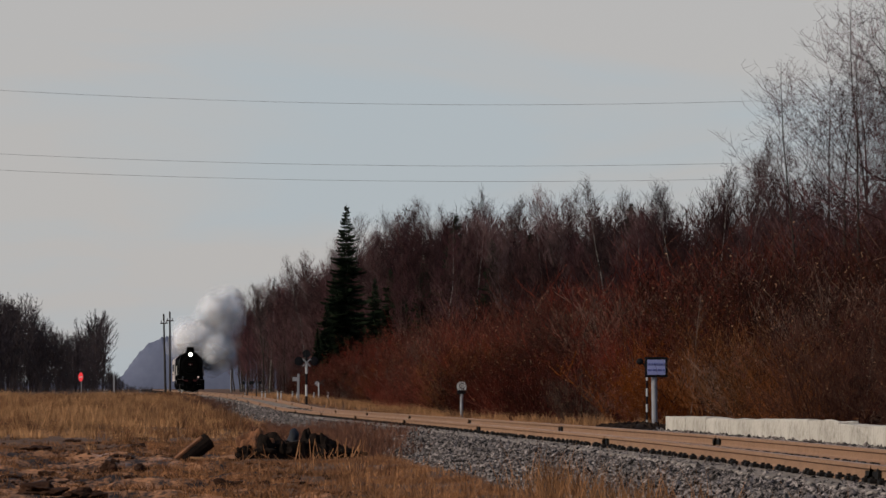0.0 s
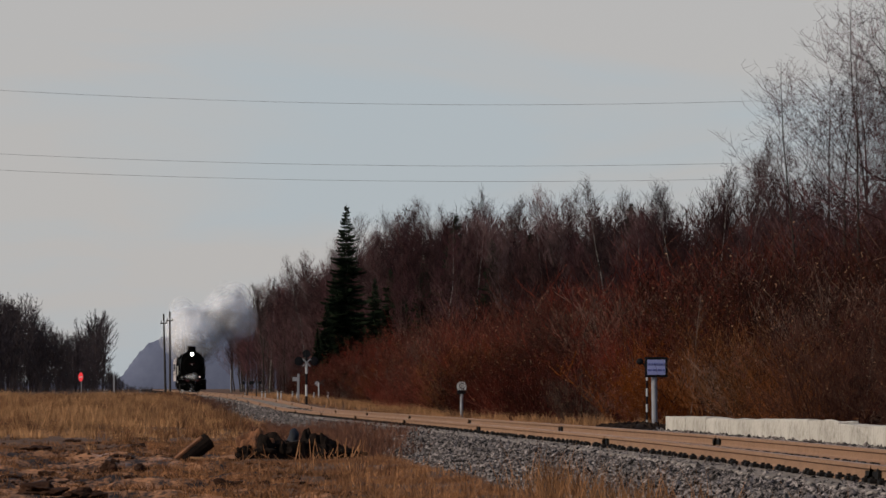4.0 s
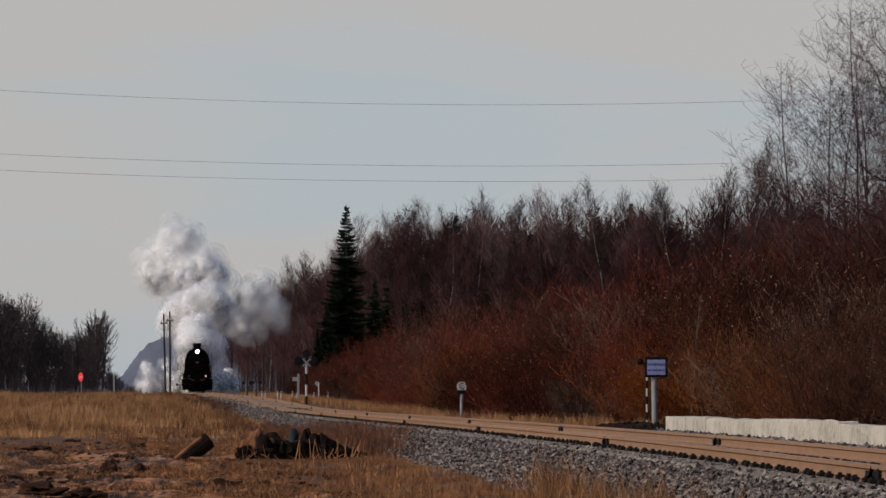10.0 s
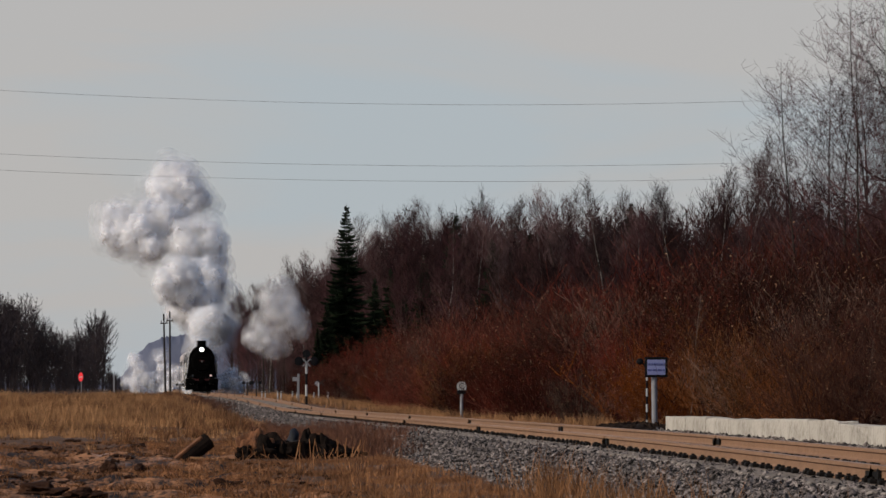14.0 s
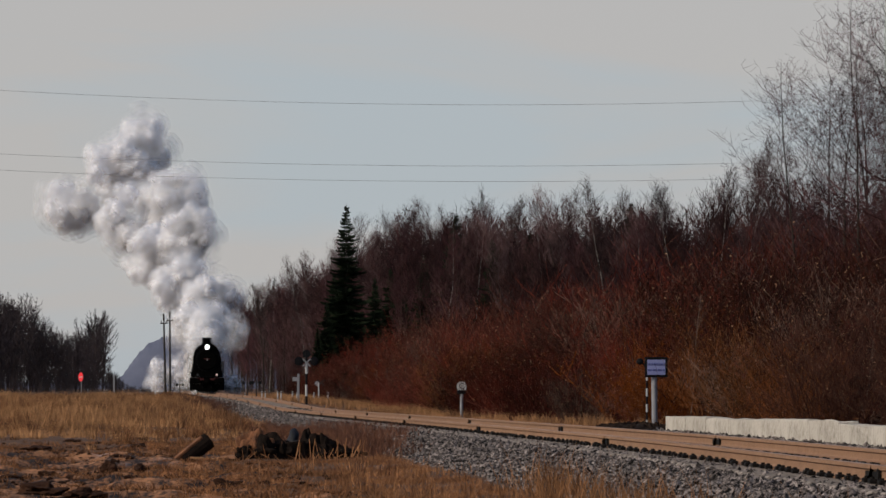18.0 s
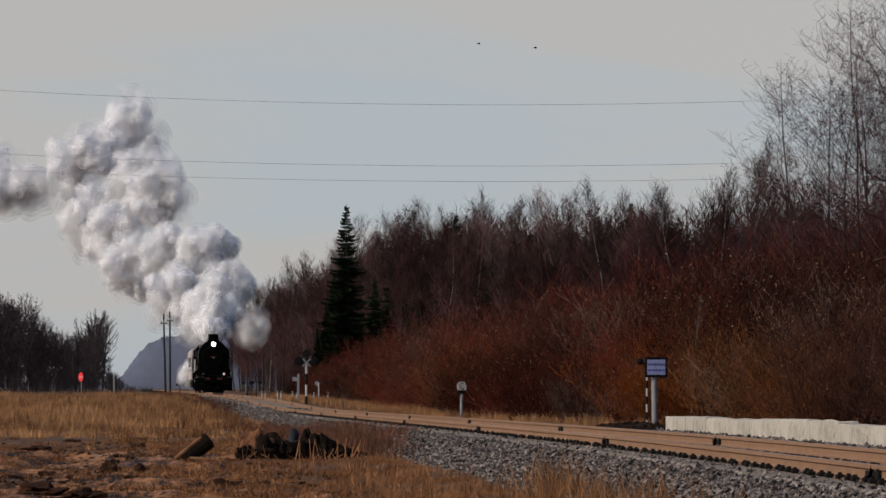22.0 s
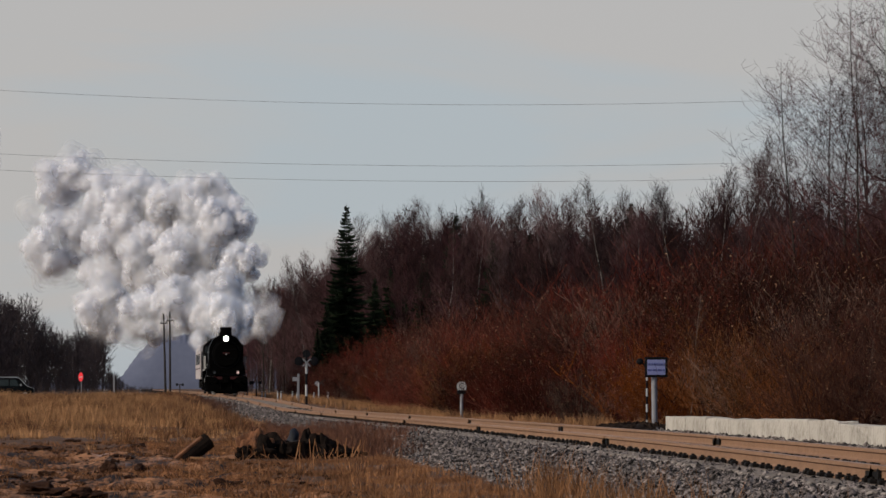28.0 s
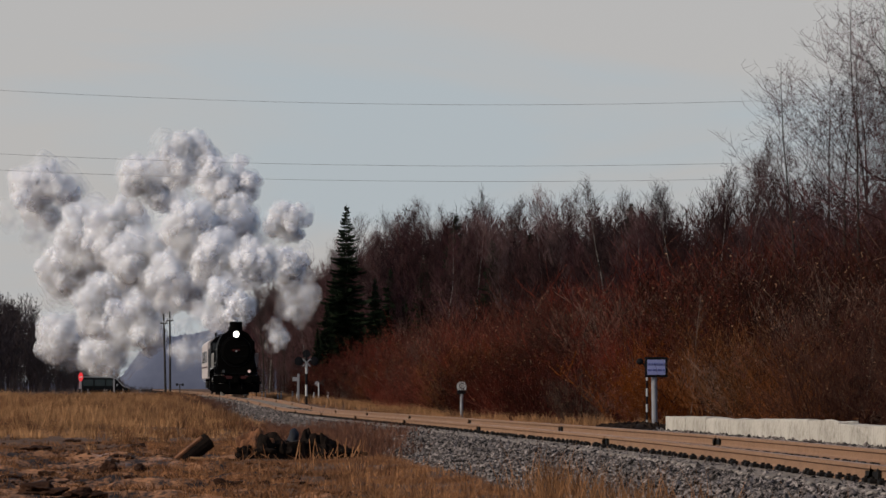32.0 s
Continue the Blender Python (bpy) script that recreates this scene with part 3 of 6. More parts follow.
def plant(src, x, y, s, turn, sink=0.1, label=""):
    """A copy of a plant on the ground, scaled by s."""
    ob = copy_thing(src, pose(x, y, float(ground_z(x, y)) - sink, 0, 0, turn))
    ob.scale = (s, s, s)
    if label:
        ob["label"] = label
    return ob


def blades(P, H, W, rng, lean=0.25):
    """Grass: three triangles a blade."""
    n = len(P)
    a = rng.random(n) * 6.283
    side = np.stack((np.cos(a), np.sin(a), np.zeros(n)), 1) * W[:, None]
    b = rng.random(n) * 6.283
    out = np.stack((np.cos(b), np.sin(b), np.zeros(n)), 1) * (lean * H * (0.3 + rng.random(n)))[:, None]
    up = np.stack((np.zeros(n), np.zeros(n), H), 1)
    v = np.stack((P - side, P + side, P + 0.55 * up + 0.3 * out - 0.75 * side, P + 0.55 * up + 0.3 * out + 0.75 * side, P + up + out), 1)
    f = np.array([(0, 1, 3), (0, 3, 2), (2, 3, 4)])
    F = f[None] + (np.arange(n) * 5)[:, None, None]
    return v.reshape(-1, 3), F.reshape(-1, 3)


def stuff_mesh(name, V, F, material, label, category):
    return tagged(new(name, mesh_np(name, V, F, material)), label, category, kind="stuff")


def tufted(rng, n, x0, x1, y0, y1, clump, keep):
    """Points in tufts over a stretch of ground, thinned by keep(x, y) in 0..1; each tuft has a height factor."""
    m = max(1, n // clump)
    x, y = x0 + (x1 - x0) * rng.random(m), y0 + (y1 - y0) * rng.random(m)
    pile = (x > 0.6) & (x < 4.6) & (y > 88.5) & (y < 94)
    ok = (rng.random(m) < keep(x, y)) & ~pile
    x, y = x[ok], y[ok]
    hf = 0.65 + 0.6 * rng.random(len(x))
    px = np.repeat(x, clump) + rng.normal(0, 0.09, len(x) * clump)
    py = np.repeat(y, clump) + rng.normal(0, 0.12, len(x) * clump)
    return np.stack((px, py, ground_z(px, py) - 0.02), 1), np.repeat(hf, clump)


def grasses():
    rng = np.random.default_rng(11)
    # tall dry grass over the far half of the field
    def keep_far(x, y):
        return ((x > -0.026 * y - 1.5) & (x < 4.6 - 0.6 * smooth01(150, 250, y))) * (0.5 + 0.5 * smooth01(-0.5, 0.6, wave(x, y, 4.0, 3.0))) * smooth01(98, 150, y + 9 * wave(x, y * 0.4, 1.6, 6.0))
    P, hf = tufted(rng, 240000, -13, 4.6, 98, 400, 22, keep_far)
    V, F = blades(P, hf * (0.20 + 0.44 * rng.random(len(P)) ** 1.3) * (0.28 + 0.72 * smooth01(100, 185, P[:, 1])) * (0.75 + 0.45 * wave(P[:, 0], P[:, 1] * 0.3, 2.5, 2.0)), np.full(len(P), 0.0085), rng, 0.45)
    stuff_mesh("tall_grass", V, F, M_GRASS, "tall dry golden grass over the far field", "grass")
    def keep_brown(x, y):
        return ((x > -0.026 * y - 1.5) & (x < 4.4)) * smooth01(0.1, 0.5, wave(x, y * 0.3, 2.0, 31.0)) * smooth01(108, 122, y)
    P, hf = tufted(rng, 110000, -13, 4.4, 106, 360, 20, keep_brown)
    V, F = blades(P, hf * (0.14 + 0.34 * rng.random(len(P))), np.full(len(P), 0.0085), rng, 0.6)
    stuff_mesh("brown_grass", V, F, M_SHORT, "bent brown grass in dull patches over the field", "grass")
    # tufts along the foot of the ballast, in the foreground
    def keep_near(x, y):
        u = (x - 1.6) / 3.2
        return (x < 5.2) * (x > 1.2) * (0.25 + 0.75 * smooth01(0.0, 0.7, wave(x, y, 1.3, 8.0))) * smooth01(0.0, 0.5, u + 0.4) * (0.10 + 0.90 * smooth01(0.076, 0.092, x / y))
    P, hf = tufted(rng, 15000, 2.6, 5.5, 34, 62, 13, keep_near)
    V, F = blades(P, hf * (0.20 + 0.42 * rng.random(len(P)) ** 1.5), np.full(len(P), 0.0042), rng, 0.4)
    stuff_mesh("foreground_grass", V, F, M_TUFT, "dry tawny grass tufts beside the ballast", "grass")
    def keep_mid(x, y):
        return (x < 4.7) * (x > 0.6) * (0.15 + 0.85 * smooth01(-0.3, 0.7, wave(x, y, 1.7, 9.0)))
    P, hf = tufted(rng, 120000, 0.4, 4.7, 50, 118, 14, keep_mid)
    V, F = blades(P, hf * (0.03 + 0.10 * rng.random(len(P))), np.full(len(P), 0.0050), rng, 1.1)
    stuff_mesh("short_grass", V, F, M_SHORT, "short trodden brown grass", "grass")
    def keep_pale(x, y):
        return smooth01(0.0, 0.8, wave(x, y * 0.4, 1.1, 27.0)) * (x > 0.8) * 0.9
    P, hf = tufted(rng, 9000, 0.4, 4.9, 58, 122, 9, keep_pale)
    V, F = blades(P, hf * (0.08 + 0.26 * rng.random(len(P)) ** 1.4), np.full(len(P), 0.0055), rng, 0.45)
    stuff_mesh("pale_tufts", V, F, M_TUFT, "scattered pale grass tufts on the trodden ground", "grass")
    # low stubble over the mud
    def keep_mud(x, y):
        return (x > -0.03 * y - 0.5) * smooth01(-0.6, 0.7, wave(x, y * 0.5, 1.6, 12.0)) * 0.75
    P, hf = tufted(rng, 150000, -4.5, 3.4, 50, 118, 10, keep_mud)
    V, F = blades(P, hf * (0.03 + 0.10 * rng.random(len(P))), np.full(len(P), 0.007), rng, 0.9)
    stuff_mesh("stubble", V, F, M_SHORT, "low matted brown stubble on the mud", "grass")
    # withered dark weeds on the foot of the bank
    def keep_weed(x, y):
        return smooth01(0.1, 0.8, wave(x, y, 3.0, 15.0) + 0.9 * np.exp(-((y - 104) / 14) ** 2) + 0.8 * np.exp(-((y - 290) / 40) ** 2)) * (x > 3.0 + 0.4 * wave(x, y, 2.0))
    P, hf = tufted(rng, 34000, 2.6, 5.3, 62, 360, 18, keep_weed)
    V, F = blades(P, hf * (0.16 + 0.26 * rng.random(len(P))), np.full(len(P), 0.006), rng, 0.6)
    stuff_mesh("withered_weeds", V, F, M_WEED, "withered dark reddish weeds along the bank", "weeds")
    def keep_bank(x, y):
        return smooth01(-0.5, 0.4, wave(x, y * 0.2, 1.5, 17.0)) * smooth01(225, 255, y) * (1 - smooth01(5.3, 6.2, x + 0.3 * wave(x, y, 4.0)))
    P, hf = tufted(rng, 40000, 3.4, 6.2, 225, 400, 18, keep_bank)
    P[:, 2] = np.maximum(P[:, 2], rail_z(P[:, 1]) + np.interp(P[:, 0] - TRACK_X, (-3.15, -2.75, -1.75), (-0.72, -0.56, -0.27)) - 0.03)
    V, F = blades(P, hf * (0.12 + 0.24 * rng.random(len(P))), np.full(len(P), 0.011), rng, 0.6)
    stuff_mesh("bank_weeds", V, F, M_WEED, "withered dark weeds over the far bank", "weeds")
    def keep_foot(x, y):
        edge = 6.25 - 0.9 * smooth01(112, 88, y) - 0.6 * smooth01(118, 150, y) + 0.25 * wave(x, y, 1.6, 2.0)
        return (0.2 + 0.8 * smooth01(-0.4, 0.3, wave(x, y * 0.5, 1.4, 33.0))) * (1 - smooth01(edge - 0.9, edge + 0.3, x)) * smooth01(86, 98, y) * (1 - smooth01(125, 160, y))
    P, hf = tufted(rng, 42000, 3.6, 6.6, 86, 160, 16, keep_foot)
    P[:, 2] = np.maximum(P[:, 2], rail_z(P[:, 1]) + np.interp(P[:, 0] - TRACK_X, (-3.15, -2.75, -1.75), (-0.72, -0.56, -0.27)) - 0.03)
    V, F = blades(P, hf * (0.10 + 0.22 * rng.random(len(P))), np.full(len(P), 0.0065), rng, 0.8)
    stuff_mesh("foot_weeds", V, F, M_WEED, "withered reddish weeds over the foot of the ballast", "weeds")
    # the verge on the far side of the track
    def keep_verge(x, y):
        return smooth01(-0.6, 0.5, wave(x, y, 5.0, 20.0)) * np.where(y < 127, 0.0, 1.0)
    P, hf = tufted(rng, 60000, 10.6, 14.5, 88, 460, 18, keep_verge)
    V, F = blades(P, hf * (0.18 + 0.26 * rng.random(len(P))), np.full(len(P), 0.009), rng, 0.4)
    stuff_mesh("verge_grass", V, F, M_GRASS, "dry pale grass along the far side of the track", "grass")


def thickets():
    """Red willow thickets between the track and the wood."""
    rng = random.Random(21)
    red = "dense leafless willow bush with rust-red stems"
    brown = "leafless brown bush with thin tangled stems"
    tawny = "leafless tawny bush with bright orange-brown stems"
    grey = "open leafless bush with pale grey upright stems"
    src = [bush(100 + k, 4.0, 2.6, n, m, lab, 0.0100) for k, (n, m, lab) in enumerate(
        ((105, M_WILLOW, red), (95, M_WILLOW, red), (110, M_WILLOW, red), (100, M_WILLOW_B, brown), (90, M_WILLOW_B, brown), (105, M_WILLOW_B, brown),
         (60, M_WILLOW_D, grey), (105, M_WILLOW_C, tawny), (90, M_WILLOW_C, tawny)))]
    for row, (off, hmul, step) in enumerate(((0.0, 0.60, 3.4), (2.4, 0.88, 3.8), (5.6, 1.14, 4.4), (9.3, 1.35, 5.2), (14.0, 1.55, 6.5))):
        y = 72.0 + row * 3
        while y < 430:
            x = 14.3 + off + rng.uniform(-1.2, 1.2) + max(0.0, (y - 260)) * 0.012 + 1.0 * (1 - float(smooth01(125, 160, y)))
            gap = row == 0 and 116 < y < 131 or row < 2 and (150 < y < 155 or 226 < y < 232)
            if x < 0.172 * y + 3 and not gap:
                s = hmul * rng.uniform(0.72, 1.22) * (1.0 - 0.15 * min(1, max(0, (y - 200) / 200)))
                if y < 128:
                    k = rng.choice((3, 4, 5, 3, 4, 6, 6, 5))
                elif y < 290:
                    k = rng.choice((0, 1, 2, 0, 8, 4, 6) if row < 2 else (0, 1, 2, 3, 5, 4, 6, 6))
                else:
                    k = rng.choice((0, 1, 2, 4, 5))
                plant(src[k], x, y, s, rng.uniform(0, 360))
            y += step * rng.uniform(0.7, 1.3) * (1 + y / 420)
    for x, y, s, k in ((14.1, 101, 0.48, 7), (14.3, 106, 0.60, 8), (14.6, 110, 0.55, 7), (13.9, 97, 0.4, 8), (14.6, 205, 0.72, 8), (14.4, 197, 0.70, 7), (14.6, 188, 0.66, 8), (14.6, 214, 0.6, 7)):
        plant(src[k], x, y, s, rng.uniform(0, 360))
    for ob in src:
        x, y = rng.uniform(17, 20), rng.uniform(150, 260)
        ob.matrix_basis = scaled(pose(x, y, float(ground_z(x, y)) - 0.1), 0.8)
    # thin pale saplings that stand through the bushes
    sap = [tree_kind("sapling", 81 + k, 6.0, M_SAPLING, M_WILLOW_D, "thin leafless sapling with a pale stem among the bushes", slim=0.16, start=0.25, limbs=16, thick=0.0042, twig=0.0062, twig_n=4, lean=0.08) for k in range(3)]
    spots = [(13.9 + rng.uniform(0, 9), rng.uniform(86, 330)) for k in range(60)]
    spots = [q for q in spots if q[0] < 0.168 * q[1] + 1]
    for i, (x, y) in enumerate(spots):
        m = pose(x, y, float(ground_z(x, y)) - 0.1, 0, 0, rng.uniform(0, 360))
        ob = sap[i] if i < 3 else copy_thing(sap[i % 3], m)
        ob.matrix_basis = scaled(m, rng.uniform(0.45, 0.8) * (0.75 + 0.035 * (x - 13.9)))
        ob["group"] = "saplings in the thicket"


def spruce(seed, h, w, label):
    """A spruce in whorls of drooping boughs with gaps between them, each bough hung with sprays of needles."""
    rng = np.random.default_rng(seed)
    ob = thing("spruce", pose(0, 0, -50), label, "spruce tree")
    part("trunk", cyl(B(), (0, 0, -0.1), (0, 0, h), 0.011 * h, 0.02, 8), M_BARK, ob)
    V, F = [], []
    z = 0.05 * h
    while z < h * 0.99:
        t = z / h
        base = w * (1 - t) ** 0.82 + 0.12
        for k in range(7 if t < 0.85 else 5):
            a = 6.283 * (k + rng.random() * 0.9) / 7
            l1 = base * (0.55 + 0.55 * rng.random())
            if rng.random() < 0.14:
                l1 *= 0.35
            dirn = np.array((math.cos(a), math.sin(a)))
            nrm = np.array((-dirn[1], dirn[0]))
            sag = 0.30 + 0.35 * (1 - t)
            n = max(5, int(9 * l1))
            zb = z + rng.normal(0, 0.05)
            for q in range(n):
                u = (q + 0.5 + 0.4 * rng.random()) / n
                c = np.array((*(dirn * l1 * u), zb - sag * l1 * u + 0.38 * l1 * u * u))
                wd = (0.20 * l1 + 0.10) * (1.15 - 0.8 * u)
                for sgn in (-1, 1):
                    tip = c + np.array((*(nrm * sgn * wd + dirn * wd * 0.8), -0.10 * wd - 0.05 * rng.random()))
                    hang = c + np.array((*(nrm * sgn * wd * 0.4 + dirn * wd * 0.2), -0.05 - (0.35 + 0.45 * rng.random()) * wd))
                    o = len(V)
                    V += [c + (0, 0, 0.03), tip, hang]
                    F.append((o, o + 1, o + 2))
                o = len(V)
                V += [c + (0, 0, 0.05), c + np.array((*(dirn * wd * 1.3), 0.02)), c + np.array((*(dirn * wd * 0.4), -0.06 - 0.35 * wd))]
                F.append((o, o + 1, o + 2))
        z += (0.030 * h * (1 - 0.55 * t)) * (0.75 + 0.5 * rng.random())
    part("crown", mesh_np("crown", V, F, M_NEEDLE), None, ob, "dark green drooping branches")
    return ob


def woods():
    rng = random.Random(33)
    kinds = [tree_kind("birch", 1, 17.0, M_BIRCH, M_TWIG, "leafless birch with a pale trunk and fine brown twigs", slim=0.22, start=0.26, limbs=60, thick=0.0045, twig=0.0120, twig_n=8),
             tree_kind("birch", 2, 18.0, M_BIRCH, M_TWIG_GREY, "tall leafless birch with a slender crown", slim=0.19, start=0.30, limbs=58, thick=0.0042, twig=0.0115, twig_n=8, rise=(0.7, 1.8)),
             tree_kind("alder", 3, 16.0, M_BARK, M_TWIG, "leafless alder with a dark trunk and dense twigs", slim=0.26, start=0.24, limbs=62, thick=0.008, twig=0.0130, twig_n=9),
             tree_kind("grey_alder", 4, 15.0, M_BARK, M_TWIG, "leafless alder with dark bark and dense low limbs", slim=0.28, start=0.16, limbs=64, thick=0.008, twig=0.0130, twig_n=9),
             tree_kind("aspen", 5, 17.5, M_BARK, M_TWIG_GREY, "tall leafless aspen with upright grey branches", slim=0.22, start=0.34, limbs=56, thick=0.0075, twig=0.0120, twig_n=8, rise=(0.7, 1.8)),
             tree_kind("goat_willow", 6, 13.5, M_BARK, M_TWIG, "low leafless goat willow with reddish twigs", slim=0.33, start=0.10, limbs=66, thick=0.008, twig=0.0135, twig_n=9)]
    for row in range(7):
        y = 236.0 + row * 6
        while y < 980:
            x = 26.0 + row * 3.6 + 22.0 * (1 - float(smooth01(250, 470, y))) + rng.uniform(-2, 2) - 3.0 * float(smooth01(600, 900, y))
            if x < 0.165 * y + 4:
                k = rng.choice((0, 1, 2, 2, 3, 3, 2, 4, 5, 5))
                ob = plant(kinds[k], x, y, rng.uniform(0.84, 1.06) * (0.82 + 0.26 * float(smooth01(290, 500, y))), rng.uniform(0, 360))
                ob["group"] = "edge of the wood"
            y += (4.3 + 0.5 * row) * rng.uniform(0.7, 1.3) * (1 + max(0, y - 300) / 450)
    for k in range(80):
        y = rng.uniform(300, 640)
        x = 26.5 + 22.0 * (1 - float(smooth01(250, 470, y))) + rng.uniform(-2, 8)
        if x < 0.165 * y + 2:
            plant(kinds[rng.choice((2, 3, 5))], x, y, rng.uniform(0.80, 0.93) * (0.82 + 0.26 * float(smooth01(290, 500, y))), rng.uniform(0, 360))["group"] = "edge of the wood"
    # taller trees over the thicket
    tall = [tree_kind("birch", 41, 17, M_BARK, M_TWIG, "tall leafless birch with dark wavy branches", slim=0.30, start=0.14, limbs=38, thick=0.0052, twig=0.0080, twig_n=9, rise=(0.2, 1.1), arch=0.9, top=0.10, wob=0.19, lift=0.5),
            tree_kind("aspen", 42, 16, M_BARK, M_TWIG, "tall leafless aspen with arching dark branches", slim=0.36, start=0.10, limbs=38, thick=0.0068, twig=0.0080, twig_n=9, rise=(0.0, 0.9), arch=0.9, top=0.10, wob=0.21, lift=0.4),
            tree_kind("goat_willow", 43, 15, M_BARK, M_TWIG, "dark many-limbed goat willow over the bushes", slim=0.42, start=0.06, limbs=42, thick=0.0075, twig=0.0076, twig_n=10, rise=(0.1, 1.1), arch=0.8, top=0.12, wob=0.22, lift=0.4)]
    for x, y, s, k, turn in ((24.7, 178, 0.78, 0, 20), (27.4, 186, 0.86, 2, 140), (26.6, 176, 0.84, 1, 200), (29.2, 181, 1.05, 1, 300), (31.0, 190, 1.1, 2, 80),
                             (29.6, 205, 0.9, 1, 10), (30.6, 172, 1.1, 1, 50), (30.6, 222, 0.72, 0, 120), (27.8, 218, 0.58, 1, 230), (31.5, 206, 1.0, 2, 330), (28.4, 174, 1.05, 0, 250), (30.4, 196, 1.0, 0, 60),
                             (29.9, 178, 1.15, 2, 90), (31.4, 181, 1.12, 0, 15), (32.2, 187, 1.15, 1, 200), (33.4, 196, 1.0, 2, 0), (28.8, 236, 0.62, 0, 80), (31.6, 246, 0.66, 1, 150), (30.2, 232, 0.60, 2, 20), (29.4, 184, 0.85, 2, 170), (30.8, 180, 0.95, 2, 260), (28.2, 192, 0.62, 2, 40), (26.8, 188, 0.52, 2, 310), (30.0, 212, 0.7, 2, 110), (31.6, 228, 0.72, 2, 75), (31.0, 176, 1.08, 0, 130)):
        plant(tall[k], x, y, s, turn)
    for ob, (x, y) in zip(kinds + tall, ((30, 420), (33, 500), (31, 470), (36, 390), (29, 540), (38, 350), (33.9, 199), (34.0, 204), (34.4, 210))):
        ob.matrix_basis = pose(x, y, float(ground_z(x, y)) - 0.1)
    for x, y, s, k, turn in ((36.2, 300, 0.86, 0, 0), (37.6, 302, 0.95, 1, 90), (38.6, 306, 0.90, 4, 180), (35.2, 304, 0.78, 1, 270), (39.8, 301, 0.82, 0, 45), (40.6, 310, 0.86, 4, 200), (34.0, 318, 0.74, 0, 300)):
        plant(kinds[k], x, y, s, turn)
    # spruces
    s1 = spruce(51, 16.6, 3.3, "tall dark green spruce standing out of the bare wood")
    s1.matrix_basis = pose(19.2, 420, float(ground_z(19.2, 420)) - 0.1)
    s2 = spruce(52, 15, 3.0, "dark green spruce among leafless trees")
    s2.matrix_basis = pose(31.5, 462, float(ground_z(31.5, 462)) - 0.1)
    for px, y, s in ((592, 424, 0.72), (577, 418, 0.55), (562, 416, 0.40), (640, 428, 0.50), (662, 440, 0.72), (690, 452, 0.80), (716, 446, 0.62), (752, 436, 0.84), (800, 428, 0.98), (808, 440, 1.10), (846, 425, 0.78),
                     (872, 415, 0.90), (905, 420, 0.84), (940, 408, 0.92), (968, 414, 0.78), (1000, 402, 0.74), (1050, 396, 0.7), (1120, 392, 1.05)):
        plant(s2, (px - 215) / 8700 * y, y, s, rng.uniform(0, 360), 0.1)
    # the far wood's inner rows and the wood beyond the field
    base = [sum(bare_tree(60 + k, 17, slim=0.3, start=0.03, limbs=34, thick=0.005, twig=0.034, twig_n=3, fine=1), []) for k in range(4)]
    base = [tubes([s[0] for s in b], [s[1] for s in b], np.array([s[2] for s in b]) * 1.3, np.array([s[3] for s in b]) * 1.3) for b in base]

    def far_wood(name, spots, label, twigs):
        Vs, Fs, o = [], [], 0
        for x, y, s, a in spots:
            v, f = base[rng.randrange(4)]
            c, q = math.cos(a), math.sin(a)
            v = np.stack((v[:, 0] * c - v[:, 1] * q, v[:, 0] * q + v[:, 1] * c, v[:, 2]), 1) * s + (x, y, float(ground_z(x, y)) - 0.1)
            Vs.append(v)
            Fs.append(f + o)
            o += len(v)
        stuff_mesh(name, np.concatenate(Vs), np.concatenate(Fs), twigs, label, "woodland")
    spots = []
    for k in range(260):
        y = rng.uniform(300, 900)
        x = 40 + 24.0 * (1 - float(smooth01(250, 470, y))) + rng.uniform(0, 14) - 6 * float(smooth01(550, 900, y))
        if x < 0.17 * y:
            spots.append((x, y, rng.uniform(0.82, 0.98) * (0.84 + 0.34 * float(smooth01(290, 500, y))), rng.uniform(0, 6.28)))
    for k in range(150):
        y = rng.uniform(430, 900)
        spots.append((22.5 + rng.uniform(0, 5), y, rng.uniform(0.14, 0.34), rng.uniform(0, 6.28)))
    far_wood("inner_wood", spots, "dense leafless wood behind the first trees", M_TWIG)
    spots = []
    for k in range(300):
        u = rng.random()
        y = 640 + 320 * u + rng.uniform(-40, 40)
        x = -22 + 20.5 * u + rng.uniform(-7, 0)
        rise = np.interp(x / y * 1000, (-24.7, -20, -16.7, -9.8, -7.5, -4.6, -2.3, -1.0), (21.5, 19, 14.5, 11.5, 14.5, 17.5, 14, 4))
        spots.append((x, y, (rise * y / 1000 + 0.8) / 17.0 * rng.uniform(0.72, 1.0), rng.uniform(0, 6.28)))
    for k in range(170):
        u = rng.random()
        spots.append((-25 + 25 * u + rng.uniform(-2, 1), 600 + 260 * u, rng.uniform(0.10, 0.24), rng.uniform(0, 6.28)))
    for k in range(110):
        u = rng.random()
        spots.append((-3.0 + 8.5 * u, 880 + rng.uniform(-50, 60), max(0.07, 0.30 - 0.42 * u) * rng.uniform(0.7, 1.1), rng.uniform(0, 6.28)))
    far_wood("field_wood", spots, "leafless wood beyond the field, shade and haze painted into its twigs", M_FARTWIG)


